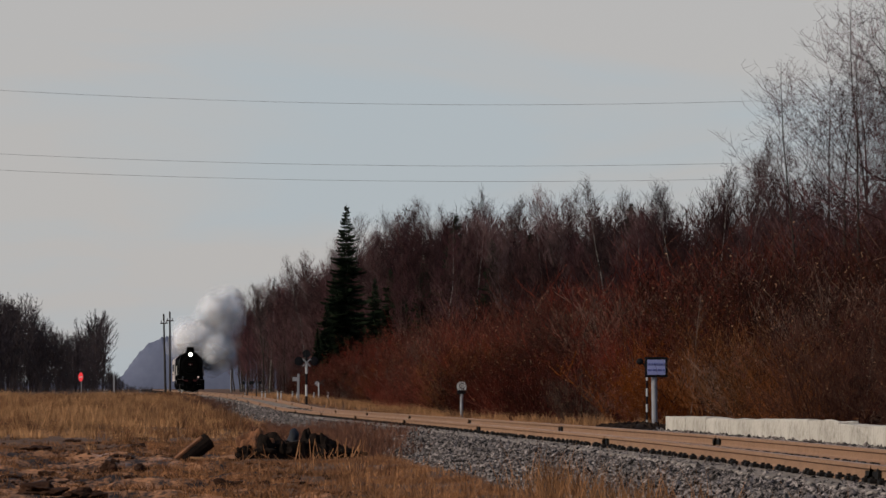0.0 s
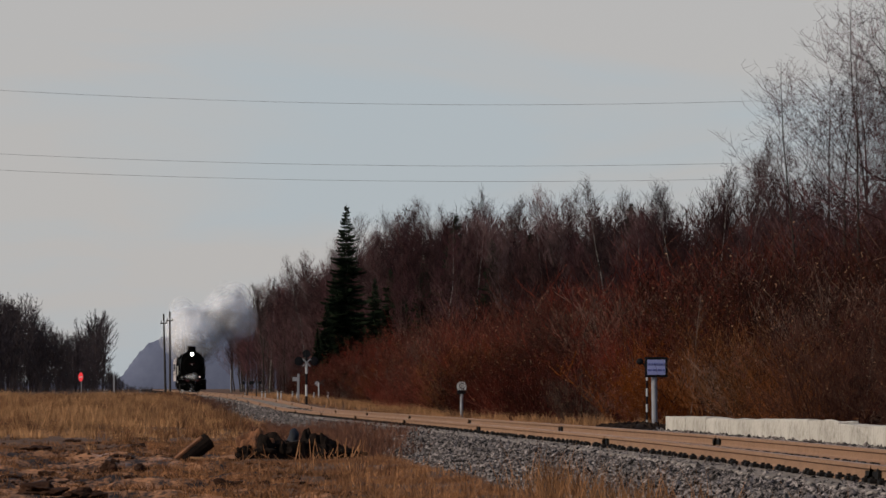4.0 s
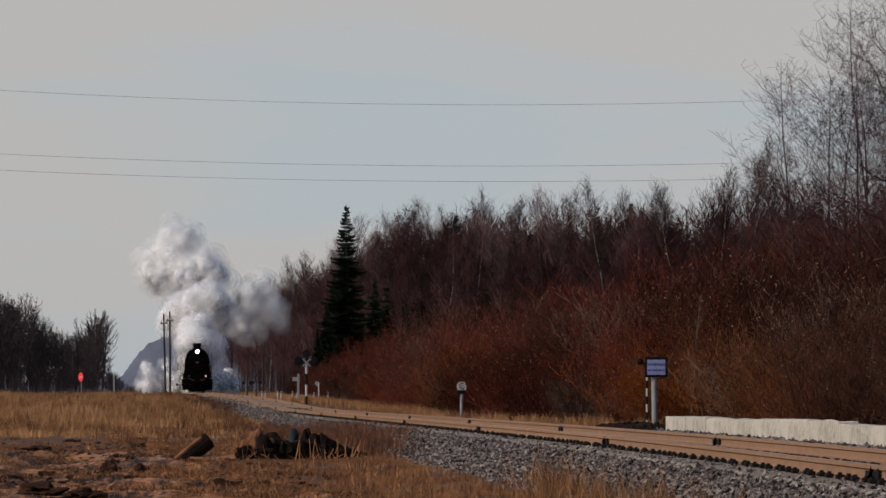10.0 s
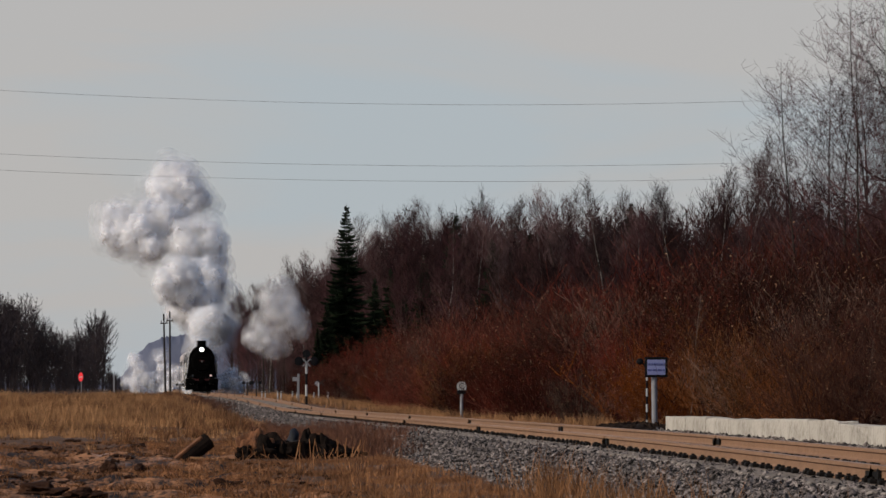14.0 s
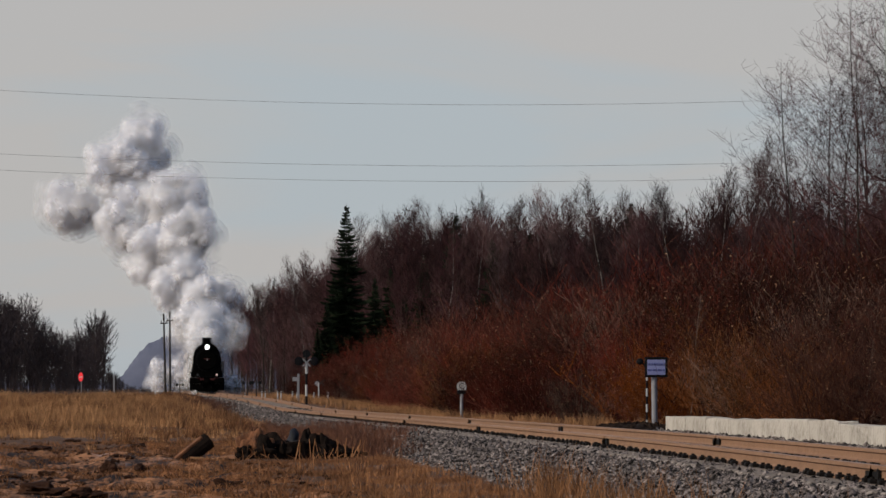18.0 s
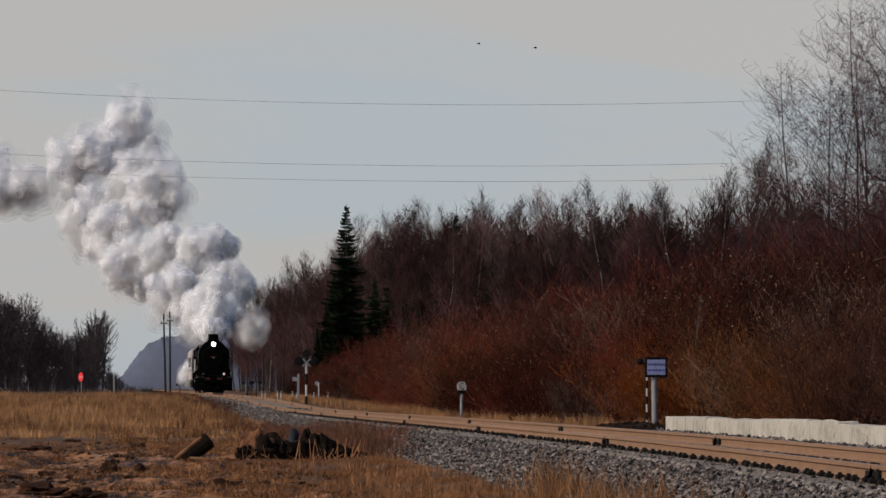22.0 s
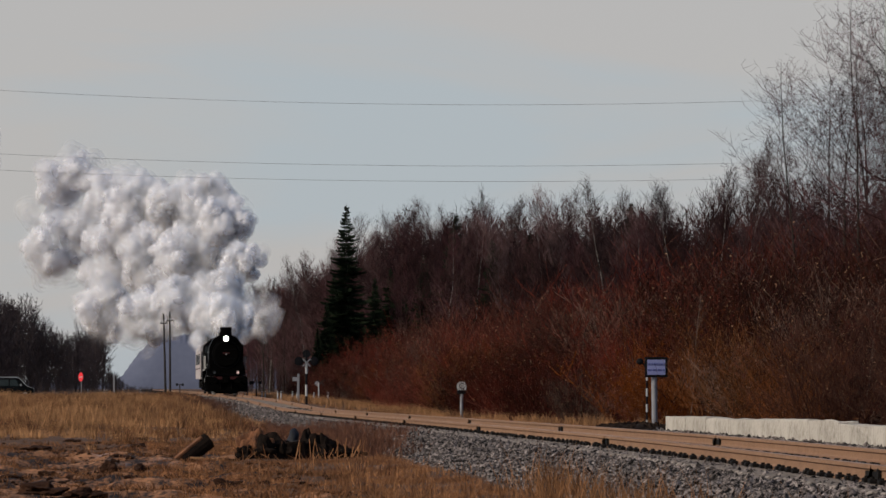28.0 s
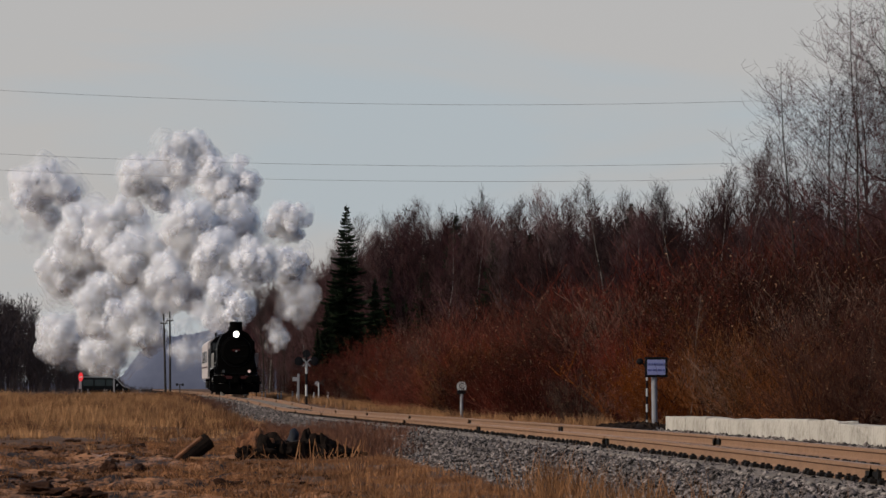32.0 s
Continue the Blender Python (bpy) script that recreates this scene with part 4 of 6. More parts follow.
def hills():
    """The wooded rise in the distance."""
    rng = np.random.default_rng(5)
    xs = np.linspace(-60, 240, 400)
    ridge = np.interp(xs, (-60, 0, 1.3, 5.4, 9, 12.6, 20, 31, 60, 240), (4, 4, 8.5, 14, 18.5, 22.3, 25, 26.5, 31, 40)) + rng.normal(0, 0.4, len(xs))
    plain = np.convolve(np.pad(ridge, 12, mode="edge"), np.ones(25) / 25, "valid")
    V, F = [], []
    for i, (x, z, p) in enumerate(zip(xs, ridge, plain)):
        V += [(x, 2300, 0), (x, 2310, p * 0.8), (x, 2330, z), (x, 2420, p * 0.7)]
        if i:
            o = 4 * i
            for k in range(3):
                F += [(o - 4 + k, o + k, o + k + 1), (o - 4 + k, o + k + 1, o - 3 + k)]
    tagged(new("backdrop_hill", mesh_np("backdrop_hill", V, F, M_HAZE_HILL, True)), "wooded rise in the distance with haze painted into its bluish colour", "hill", kind="structure")


grasses()
thickets()
woods()
hills()


# ---- signs and posts ----
def striped_post(parent, h, r, n, x=0.0, y=0.0, first_black=True):
    for k in range(n):
        black = (k % 2 == 0) == first_black
        part("post_band", cyl(B(), (x, y, h * k / n), (x, y, h * (k + 1) / n), r, seg=10), M_BLACKPOST if black else M_WHITE, parent)


def lettering(text, size, material, parent, at):
    cu = bpy.data.curves.new("lettering", "FONT")
    cu.body, cu.size, cu.extrude = text, size, 0.003
    cu.align_x, cu.align_y = "CENTER", "CENTER"
    tmp = bpy.data.objects.new("lettering", cu)
    scene.collection.objects.link(tmp)
    me = bpy.data.meshes.new_from_object(tmp.evaluated_get(bpy.context.evaluated_depsgraph_get()))
    bpy.data.objects.remove(tmp)
    bpy.data.curves.remove(cu)
    me.materials.clear()
    me.materials.append(material)
    return part("lettering", me, None, parent, at=at)


def platform_sign():
    x, y = 12.87, 118.5
    z = float(ground_z(x, y)) - 0.05
    s = thing("platform_sign", pose(x, y, z, 0, 0, 4), "pale blue stop-point sign in a dark frame on a grey pipe", "sign")
    part("post", cyl(B(), (0.02, 0, 0), (0.0, 0, 1.62), 0.07, seg=14), M_GREYPOST, s, smooth=False)
    bm = B()
    box(bm, (0.04, -0.085, 1.66), (0.56, 0.03, 0.49), 0.01)
    part("frame", bm, M_BLACKPOST, s, "dark blue-black frame")
    bm = B()
    box(bm, (0.04, -0.107, 1.66), (0.44, 0.016, 0.365), 0.004)
    part("board", bm, M_SIGNBLUE, s, "pale blue board")
    lettering("ОСТАНОВКА", 0.072, M_INK, s, pose(0.04, -0.12, 1.73, 90))
    bm = B()
    for k, (a, w) in enumerate(((-0.155, 0.10), (-0.035, 0.11), (0.09, 0.11), (0.19, 0.05))):
        box(bm, (a + 0.03, -0.117, 1.59), (w * 0.9, 0.006, 0.045))
    part("lettering_bars", bm, M_INK, s)
    p = thing("marker_post", pose(x - 0.14, y + 0.3, z), "thin black and white striped post with a dark round lamp", "post")
    striped_post(p, 1.72, 0.025, 9)
    part("lamp_head", ball(B(), (-0.17, 0, 1.80), 0.085, 2, (1, 0.7, 1)), M_BLACKPOST, p, smooth=True)
    part("lamp_arm", cyl(B(), (0, 0, 1.66), (-0.15, 0, 1.78), 0.018, seg=8), M_BLACKPOST, p)


def whistle_post():
    x, y = 11.9, 172.0
    z = float(ground_z(x, y)) - 0.05
    s = thing("whistle_post", pose(x, y, z), "grey whistle post with a rounded white plate lettered C", "sign")
    part("post", cyl(B(), (0, 0, 0), (0, 0, 1.15), 0.055, seg=12), M_GREYPOST, s)
    part("collar", box(B(), (0, 0, 1.06), (0.30, 0.12, 0.14), 0.02), M_BLACKPOST, s, "black collar")
    pts = [(-0.15, 1.13), (0.15, 1.13)] + [(0.175 * math.cos(a), 1.27 + 0.165 * math.sin(a)) for a in np.linspace(-0.25, math.pi + 0.25, 16)]
    part("plate", prism(B(), pts, -0.075, -0.055), M_WHITE, s, "white rounded plate")
    lettering("C", 0.30, M_BLACKPOST, s, pose(0, -0.082, 1.27, 90))


def crossing_signal():
    x, y = 10.55, 281.0
    z = CAM_Z - 35.0 * y / 8700
    s = thing("crossing_signal", pose(x, y, z), "level crossing light signal on a black and white striped post", "signal")
    striped_post(s, 3.2, 0.07, 5)
    bm = B()
    for a in (45, -45):
        box(bm, (0, -0.24, 2.55), (0.62, 0.03, 0.075), 0.0, Matrix.Rotation(radians(a), 4, "Y"))
    part("cross", bm, M_GREYPOST, s, "pale diagonal cross")
    for a in (-0.43, 0.43):
        part("lamp_backing", cyl(B(), (a, 0.02, 2.62), (a, -0.05, 2.62), 0.26, seg=18), M_BLACKPOST, s, "round black backing")
        part("lamp_hood", cyl(B(), (a, -0.05, 2.62), (a, -0.22, 2.62), 0.12, 0.14, 14), M_BLACKPOST, s)
    part("lamp_backing", cyl(B(), (0, 0.02, 3.05), (0, -0.05, 3.05), 0.24, seg=18), M_BLACKPOST, s, "round black backing")
    part("bracket", box(B(), (0, 0, 2.62), (0.9, 0.06, 0.08), 0.01), M_BLACKPOST, s)
    part("foot", box(B(), (0, 0, 0.08), (0.3, 0.3, 0.16), 0.03), M_POLE, s)


def crossing_posts():
    x, y = 11.6, 323.0
    s = thing("crossing_post", pose(x, y, float(ground_z(x, y)) - 0.1), "pale grey post with a short side panel at the crossing", "post")
    part("post", box(B(), (0, 0, 0.95), (0.15, 0.12, 1.9), 0.015), M_GREYPOST, s)
    part("side_panel", box(B(), (-0.22, 0, 1.55), (0.32, 0.08, 0.26), 0.02), M_GREYPOST, s)
    x, y = 12.9, 322.0
    s = thing("crossing_signal", pose(x, y, float(ground_z(x, y)) - 0.1), "small white crossing signal seen from its back", "signal")
    part("post", cyl(B(), (0, 0, 0), (0, 0, 1.3), 0.05, seg=10), M_WHITE, s)
    part("lamp_backing", cyl(B(), (-0.12, -0.03, 1.25), (-0.12, 0.03, 1.25), 0.15, seg=14), M_GREYPOST, s)
    bm = B()
    for a in (40, -40):
        box(bm, (0.15, 0, 1.3), (0.6, 0.03, 0.09), 0.0, Matrix.Rotation(radians(a), 4, "Y"))
    part("cross", bm, M_POLE, s)
    for px0, yy in ((437, 380.0), (453, 372.0), (318, 470.0)):
        x = (px0 - 215) / 8700 * yy
        d = thing("crossing_signal", pose(x, yy, float(ground_z(x, yy)) - 0.1), "small dark crossing light signal with two round heads", "signal", "dark signals at the crossing")
        part("post", cyl(B(), (0, 0, 0), (0, 0, 1.45), 0.05, seg=8), M_POLE, d)
        part("arm", box(B(), (0, 0, 1.36), (0.62, 0.06, 0.06), 0.01), M_POLE, d)
        for a in (-0.28, 0.28):
            part("lamp_head", cyl(B(), (a, -0.05, 1.36), (a, 0.05, 1.36), 0.13, seg=12), M_BLACKPOST, d)
    g = thing("guard_post", pose(0, 0, -40), "short white guard post with a black cap", "post", "guard posts at the level crossing")
    part("post", cyl(B(), (0, 0, 0), (0, 0, 0.62), 0.055, 0.05, 10), M_WHITE, g)
    part("cap", cyl(B(), (0, 0, 0.5), (0, 0, 0.56), 0.06, seg=10), M_BLACKPOST, g)
    spots = [(8700, xx, yy) for xx, yy in ((433, 372), (463, 372), (469, 372), (491, 345), (497, 345), (517, 345), (525, 332), (555, 322), (580, 322))]
    first = True
    for f, xx, yy in spots:
        m = pose((xx - 215) / f * yy, yy, float(ground_z((xx - 215) / f * yy, yy)) - 0.05)
        if first:
            g.matrix_basis, first = m, False
        else:
            copy_thing(g, m)
    # low reflector posts on the field road
    r = thing("reflector_post", pose(0, 0, -40), "low white road marker with a dark band", "post", "markers on the field road")
    part("post", cyl(B(), (0, 0, 0), (0, 0, 0.72), 0.05, 0.045, 8), M_GREYPOST, r)
    part("band", cyl(B(), (0, 0, 0.52), (0, 0, 0.60), 0.055, seg=8), M_BLACKPOST, r)
    first = True
    for xx in (156, 185, 189, 218, 249):
        y = 428.0
        x = (xx - 215) / 8700 * y
        m = pose(x, y, float(ground_z(x, y)) - 0.05)
        if first:
            r.matrix_basis, first = m, False
        else:
            copy_thing(r, m)


def field_signs():
    y = 432.0
    x = (144.5 - 215) / 8700 * y
    s = thing("stop_sign", pose(x, y, float(ground_z(x, y)) - 0.1, 0, 0, -58), "red octagonal road sign on a grey post, turned aside", "sign")
    part("post", cyl(B(), (0, 0, 0), (0, 0, 1.8), 0.04, seg=10), M_GREYPOST, s)
    part("plate", prism(B(), [(0.41 * math.cos(radians(22.5 + 45 * k)), 1.86 + 0.41 * math.sin(radians(22.5 + 45 * k))) for k in range(8)], -0.07, -0.045), M_STOP, s, "red plate")
    bm = B()
    for a in (-0.2, -0.07, 0.07, 0.2):
        box(bm, (a, -0.075, 1.86), (0.07, 0.006, 0.16))
    part("lettering_bars", bm, M_WHITE, s)
    x = (202 - 215) / 8700 * y
    s = thing("grey_post", pose(x, y, float(ground_z(x, y)) - 0.1), "slim grey concrete post in the dry grass", "post")
    part("post", box(B(), (0, 0, 0.98), (0.13, 0.13, 1.96), 0.02), M_GREYPOST, s)
    part("cap", box(B(), (0, 0, 1.99), (0.17, 0.17, 0.06), 0.01), M_GREYPOST, s)
    y = 760.0
    x = (408 - 215) / 8700 * y
    s = thing("mast", pose(x, y, float(ground_z(x, y)) - 0.1), "slim pale trackside mast before the wood", "post")
    part("post", cyl(B(), (0, 0, 0), (0, 0, 3.6), 0.07, seg=8), M_GREYPOST, s)


def utility_poles():
    for xx, top, y, lean in ((293, 556, 392.0, -0.7), (301, 552, 400.0, -0.15)):
        x = (xx - 215) / 8700 * y
        z = float(ground_z(x, y)) - 0.2
        h = CAM_Z + (686 - top) / 8700 * y - z
        s = thing("utility_pole", pose(x, y, z, 0, lean * 2, 0), "dark tarred wooden utility pole", "utility pole", "line poles by the track")
        part("pole", cyl(B(), (0, 0, 0), (0, 0, h), 0.095, 0.065, 12), M_POLE, s)
        part("crossarm", box(B(), (0, -0.12, h - 0.75), (0.10, 0.9, 0.09), 0.01, Matrix.Rotation(radians(35), 4, "Z")), M_POLE, s)
        for k in (-0.35, 0.0, 0.35):
            part("insulator", cyl(B(), (-k * 0.57, -0.12 + k * 0.82, h - 0.7), (-k * 0.57, -0.12 + k * 0.82, h - 0.52), 0.05, 0.035, 8), M_GREYPOST, s)


def power_wires():
    y = 150.0
    for k, (z0, a) in enumerate(((CAM_Z + (686 - 184) / 58.0, 0.0019), (CAM_Z + (686 - 293) / 58.0, 0.0016), (CAM_Z + (686 - 320.5) / 58.0, 0.0015))):
        cu = bpy.data.curves.new("power_wire", "CURVE")
        cu.dimensions = "3D"
        cu.bevel_depth, cu.bevel_resolution = 0.0056, 1
        sp = cu.splines.new("POLY")
        xs = np.linspace(-45, 65, 61)
        sp.points.add(len(xs) - 1)
        for p, x in zip(sp.points, xs):
            p.co = (x, y, z0 + a * (x - 10.6) ** 2, 1)
        cu.materials.append(M_WIRE)
        tagged(new("power_wire", cu), "thin grey overhead wire sagging across the sky", "wire", "overhead wires")


def rubble():
    """Root stumps, boards and clods on the bare ground."""
    rng = random.Random(8)

    def lump(name, c, s, material, label, turn=0, rough=0.55, sub=4, tilt=0):
        bm = B()
        bmesh.ops.create_icosphere(bm, subdivisions=sub, radius=0.5)
        k = rng.random() * 50
        for v in bm.verts:
            n3 = noise.noise(v.co * 2.6 + Vector((k, 0, 0))) + 0.5 * noise.noise(v.co * 6 + Vector((0, k, 0)))
            v.co *= 1 + rough * n3
            if v.co.z < -0.28:
                v.co.z = -0.28
        s = tuple(1.15 * q for q in s)
        bmesh.ops.scale(bm, vec=s, verts=bm.verts[:])
        me = bm_mesh(name, bm, material)
        x, y = c
        ob = new(name, me)
        ob.matrix_basis = pose(x, y, float(ground_z(x, y)) + 0.25 * s[2], tilt, 0, turn)
        return tagged(ob, label, "stump" if "stump" in name else "clod")

    y = 91.0
    def X(px, yy=y):
        return (px - 215) / 8700 * yy
    lump("root_stump", (X(455), y), (0.50, 0.5, 0.56), M_CLAY, "upturned root stump caked with reddish earth")
    lump("root_stump", (X(488), y + 0.3), (0.50, 0.5, 0.52), M_CHAR, "dark rotten stump lying on the bare ground", 20)
    lump("root_stump", (X(560), y), (0.40, 0.4, 0.50), M_CHAR, "dark split stump with clinging roots", 60)
    lump("root_stump", (X(588), y + 0.2), (0.42, 0.4, 0.40), M_CHAR, "low earth-caked root stump", 60)
    for px, dy, s, material, lab in ((436, -0.3, (0.30, 0.3, 0.30), M_CHAR, 'small dark broken stump'), (447, 0.4, (0.34, 0.3, 0.62), M_CLAY, 'reddish earth-caked root clump'), (470, -0.4, (0.34, 0.3, 0.40), M_CHAR, 'dark rotten root clump'),
                                     (503, -0.4, (0.30, 0.25, 0.34), M_CHAR, 'dark rotten root clump'), (543, 0.3, (0.26, 0.25, 0.58), M_CHAR, 'upright dark stump'), (574, -0.3, (0.32, 0.3, 0.42), M_CHAR, 'small dark broken stump'), (571, 0.4, (0.2, 0.2, 0.52), M_CLAY, 'reddish earth-caked root clump'), (603, -0.2, (0.36, 0.3, 0.26), M_CHAR, 'small dark broken stump')):
        lump('root_stump', (X(px), y + dy), s, material, lab + ' in the stump pile', rng.uniform(0, 180), 0.8)
    lump("root_stump", (X(618), y + 0.2), (0.55, 0.4, 0.16), M_CHAR, "flat dark root stump", 10)
    ob = thing("tree_stump", pose(X(524), y - 0.2, float(ground_z(X(524), y)) - 0.03, 0, -6, 10), "cut dark log section standing among root stumps", "log")
    ob.scale = (1.0, 1.0, 1.0)
    part("log", box(B(), (0, 0, 0.18), (0.34, 0.3, 0.38), 0.03), M_CHAR, ob)
    part("cut_face", cyl(B(), (0.02, 0, 0.36), (0.02, 0, 0.378), 0.11, seg=12), M_POLE, ob, "grey cut face")
    bm = B()
    ball(bm, (0, 0, 0.27), 0.17, 3, (0.68, 0.7, 1.75))
    for v in bm.verts:
        v.co.x += 0.05 * noise.noise(v.co * 6)
    ob = new("rubber_boulder", bm_mesh("rubber_boulder", bm, M_TARP))
    ob.matrix_basis = pose(X(513), y + 0.5, float(ground_z(X(513), y)) + 0.02, 0, 10, 0)
    ob.name = "boulder"
    tagged(ob, "blue-black upright boulder among the stumps", "boulder")
    # leaning log with a pale broken side
    ob = thing("log", pose(X(352), y, float(ground_z(X(352), y)) + 0.13, 0, -38, 15), "short leaning log with pale split side and dark end", "log")
    ob.scale = (1.15, 1.15, 1.15)
    part("bark", cyl(B(), (-0.30, 0, 0.12), (0.30, 0, 0.12), 0.12, 0.14, 14), M_CHAR, ob)
    part("split_face", box(B(), (-0.05, -0.02, 0.235), (0.56, 0.15, 0.05), 0.02), M_CLAY, ob, "reddish split wood")
    part("cut_face", cyl(B(), (0.30, 0, 0.12), (0.31, 0, 0.12), 0.12, seg=14), M_CHAR, ob)
    for px0, px1, lab in ((338, 395, "weathered pale board lying on the ground"), (388, 430, "dark broken board on the ground"), (600, 642, "thin dark board on the ground")):
        bm = box(B(), (0, 0, 0), ((px1 - px0) / 8700 * y * 1.1, 0.14, 0.035), 0.006)
        ob = new("board", bm_mesh("board", bm, M_WOOD if "pale" in lab else M_CHAR))
        xm = X((px0 + px1) / 2)
        ob.matrix_basis = pose(xm, y - 0.4, float(ground_z(xm, y)) + 0.10, 2, 4, rng.uniform(-8, 8))
        tagged(ob, lab, "board")
    for px, py, w, h, dark in ((65, 802, 0.55, 0.12, 1), (100, 806, 0.3, 0.1, 1), (195, 838, 0.28, 0.2, 1), (245, 800, 0.35, 0.16, 1), (250, 832, 0.28, 0.14, 1), (120, 846, 0.25, 0.16, 0),
                               (85, 838, 0.3, 0.12, 1), (75, 876, 0.55, 0.16, 1), (155, 878, 0.4, 0.14, 1), (40, 798, 0.35, 0.10, 1), (330, 800, 0.3, 0.12, 0), (405, 865, 0.4, 0.15, 1),
                               (210, 812, 0.3, 0.06, 1), (300, 838, 0.3, 0.07, 1), (20, 850, 0.3, 0.08, 1), (360, 850, 0.35, 0.07, 0), (130, 782, 0.4, 0.08, 1), (255, 780, 0.3, 0.1, 1)):
        yy = 8700 * (CAM_Z - 0.03) / (py - 686)
        lump("earth_clod", (X(px, yy), yy), (w * 0.75, w * 0.9, h * 0.95), M_DARKMUD if dark else M_CLAY, "dark wet clod of turned-up earth" if dark else "reddish clod of earth", rng.uniform(0, 180), 0.75)
    yy = 8700 * (CAM_Z - 0.03) / (869 - 686)
    bm = box(B(), (0, 0, 0), (0.26, 0.1, 0.03), 0.005)
    ob = new("board", bm_mesh("board", bm, M_WOOD))
    ob.matrix_basis = pose(X(300, yy), yy, float(ground_z(X(300, yy), yy)) + 0.05, 0, 3, 12)
    tagged(ob, "small grey plank in the mud", "board")
    # small clods and splinters strewn about
    g = np.random.default_rng(12)
    n = 2600
    cy = 51 + 66 * g.random(n) ** 1.3
    cx = -0.026 * cy - 0.5 + (0.026 * cy + 3.4) * g.random(n)
    keep = wave(cx, cy * 0.3, 0.9, 40.0) > 0.05
    cx, cy = cx[keep], cy[keep]
    V, F = rocks(np.stack((cx, cy, ground_z(cx, cy)), 1), 0.018 + 0.07 * g.random(len(cx)) ** 3, g, 0.6, 0.5)
    stuff_mesh("soil_crumbs", V, F, M_DARKMUD, "dark crumbs of turned-up soil on the mud", "soil")
    n = 110
    sy = 90.9 + 0.9 * g.normal(0, 0.5, n)
    sx = X(425) + (X(640) - X(425)) * g.random(n)
    p0 = np.stack((sx, sy, ground_z(sx, sy) + 0.02), 1)
    p1 = p0 + np.stack((g.normal(0, 0.09, n), g.normal(0, 0.09, n), 0.08 + 0.30 * g.random(n) ** 1.6), 1)
    V, F = tubes(p0, p1, np.full(n, 0.011), np.full(n, 0.004))
    stuff_mesh("broken_roots", V, F, M_TUFT, "thin broken roots sticking out of the stump pile", "roots")
    # heap of dark gravel beside the platform's end
    bm = B()
    bmesh.ops.create_icosphere(bm, subdivisions=4, radius=1.0)
    for v in bm.verts:
        v.co *= 1 + 0.12 * noise.noise(v.co * 3) + 0.06 * noise.noise(v.co * 9)
    bmesh.ops.scale(bm, vec=(1.05, 2.4, 0.15), verts=bm.verts[:])
    ob = new("earth_mound", bm_mesh("earth_mound", bm, M_COAL))
    ob.matrix_basis = pose(12.35, 118.5, float(ground_z(12.35, 118)) + 0.10, 0, 0, -6)
    tagged(ob, "low mound of black earth beside the track", "mound")
    a, r = g.random(420) * 6.283, np.sqrt(g.random(420))
    P = np.stack((1.05 * r * np.cos(a), 2.4 * r * np.sin(a), 0.15 * np.sqrt(np.maximum(0.0, 1 - r * r)) - 0.01), 1)
    V, F = rocks(P, 0.025 + 0.05 * g.random(420) ** 2, g, 0.9, 0.5)
    tagged(part("earth_lumps", mesh_np("earth_lumps", V, F, M_COAL), None, ob, "rough black lumps of earth"), kind="stuff")


platform_sign()
whistle_post()
crossing_signal()
crossing_posts()
field_signs()
utility_poles()
power_wires()
rubble()


# ---- the train ----
def ring_wheel(parent, y, x, r, name, spokes=14):
    w = part(name, cyl(B(), (-0.07, 0, 0), (0.07, 0, 0), 0.16, seg=14), M_RED, parent, at=pose(x, y, r))
    bm = B()
    n = 36
    prof = [(-0.07, r - 0.11), (0.07, r - 0.11), (0.07, r), (-0.05, r), (-0.07, r + 0.02)]
    vs = [[bm.verts.new((a, b * math.cos(6.2832 * k / n), b * math.sin(6.2832 * k / n))) for a, b in prof] for k in range(n)]
    for k in range(n):
        for i in range(5):
            bm.faces.new((vs[k][i], vs[k][(i + 1) % 5], vs[(k + 1) % n][(i + 1) % 5], vs[(k + 1) % n][i]))
    part("tyre", bm, M_STEEL, w, "worn steel tyre")
    bm = B()
    for k in range(spokes):
        a = 6.2832 * k / spokes
        cyl(bm, (0, 0.12 * math.cos(a), 0.12 * math.sin(a)), (0, (r - 0.08) * math.cos(a), (r - 0.08) * math.sin(a)), 0.035, seg=6)
    part("spokes", bm, M_RED, w, "red spokes")
    return w


DRIVERS = [3.7, 5.2, 6.7, 8.2, 9.7]


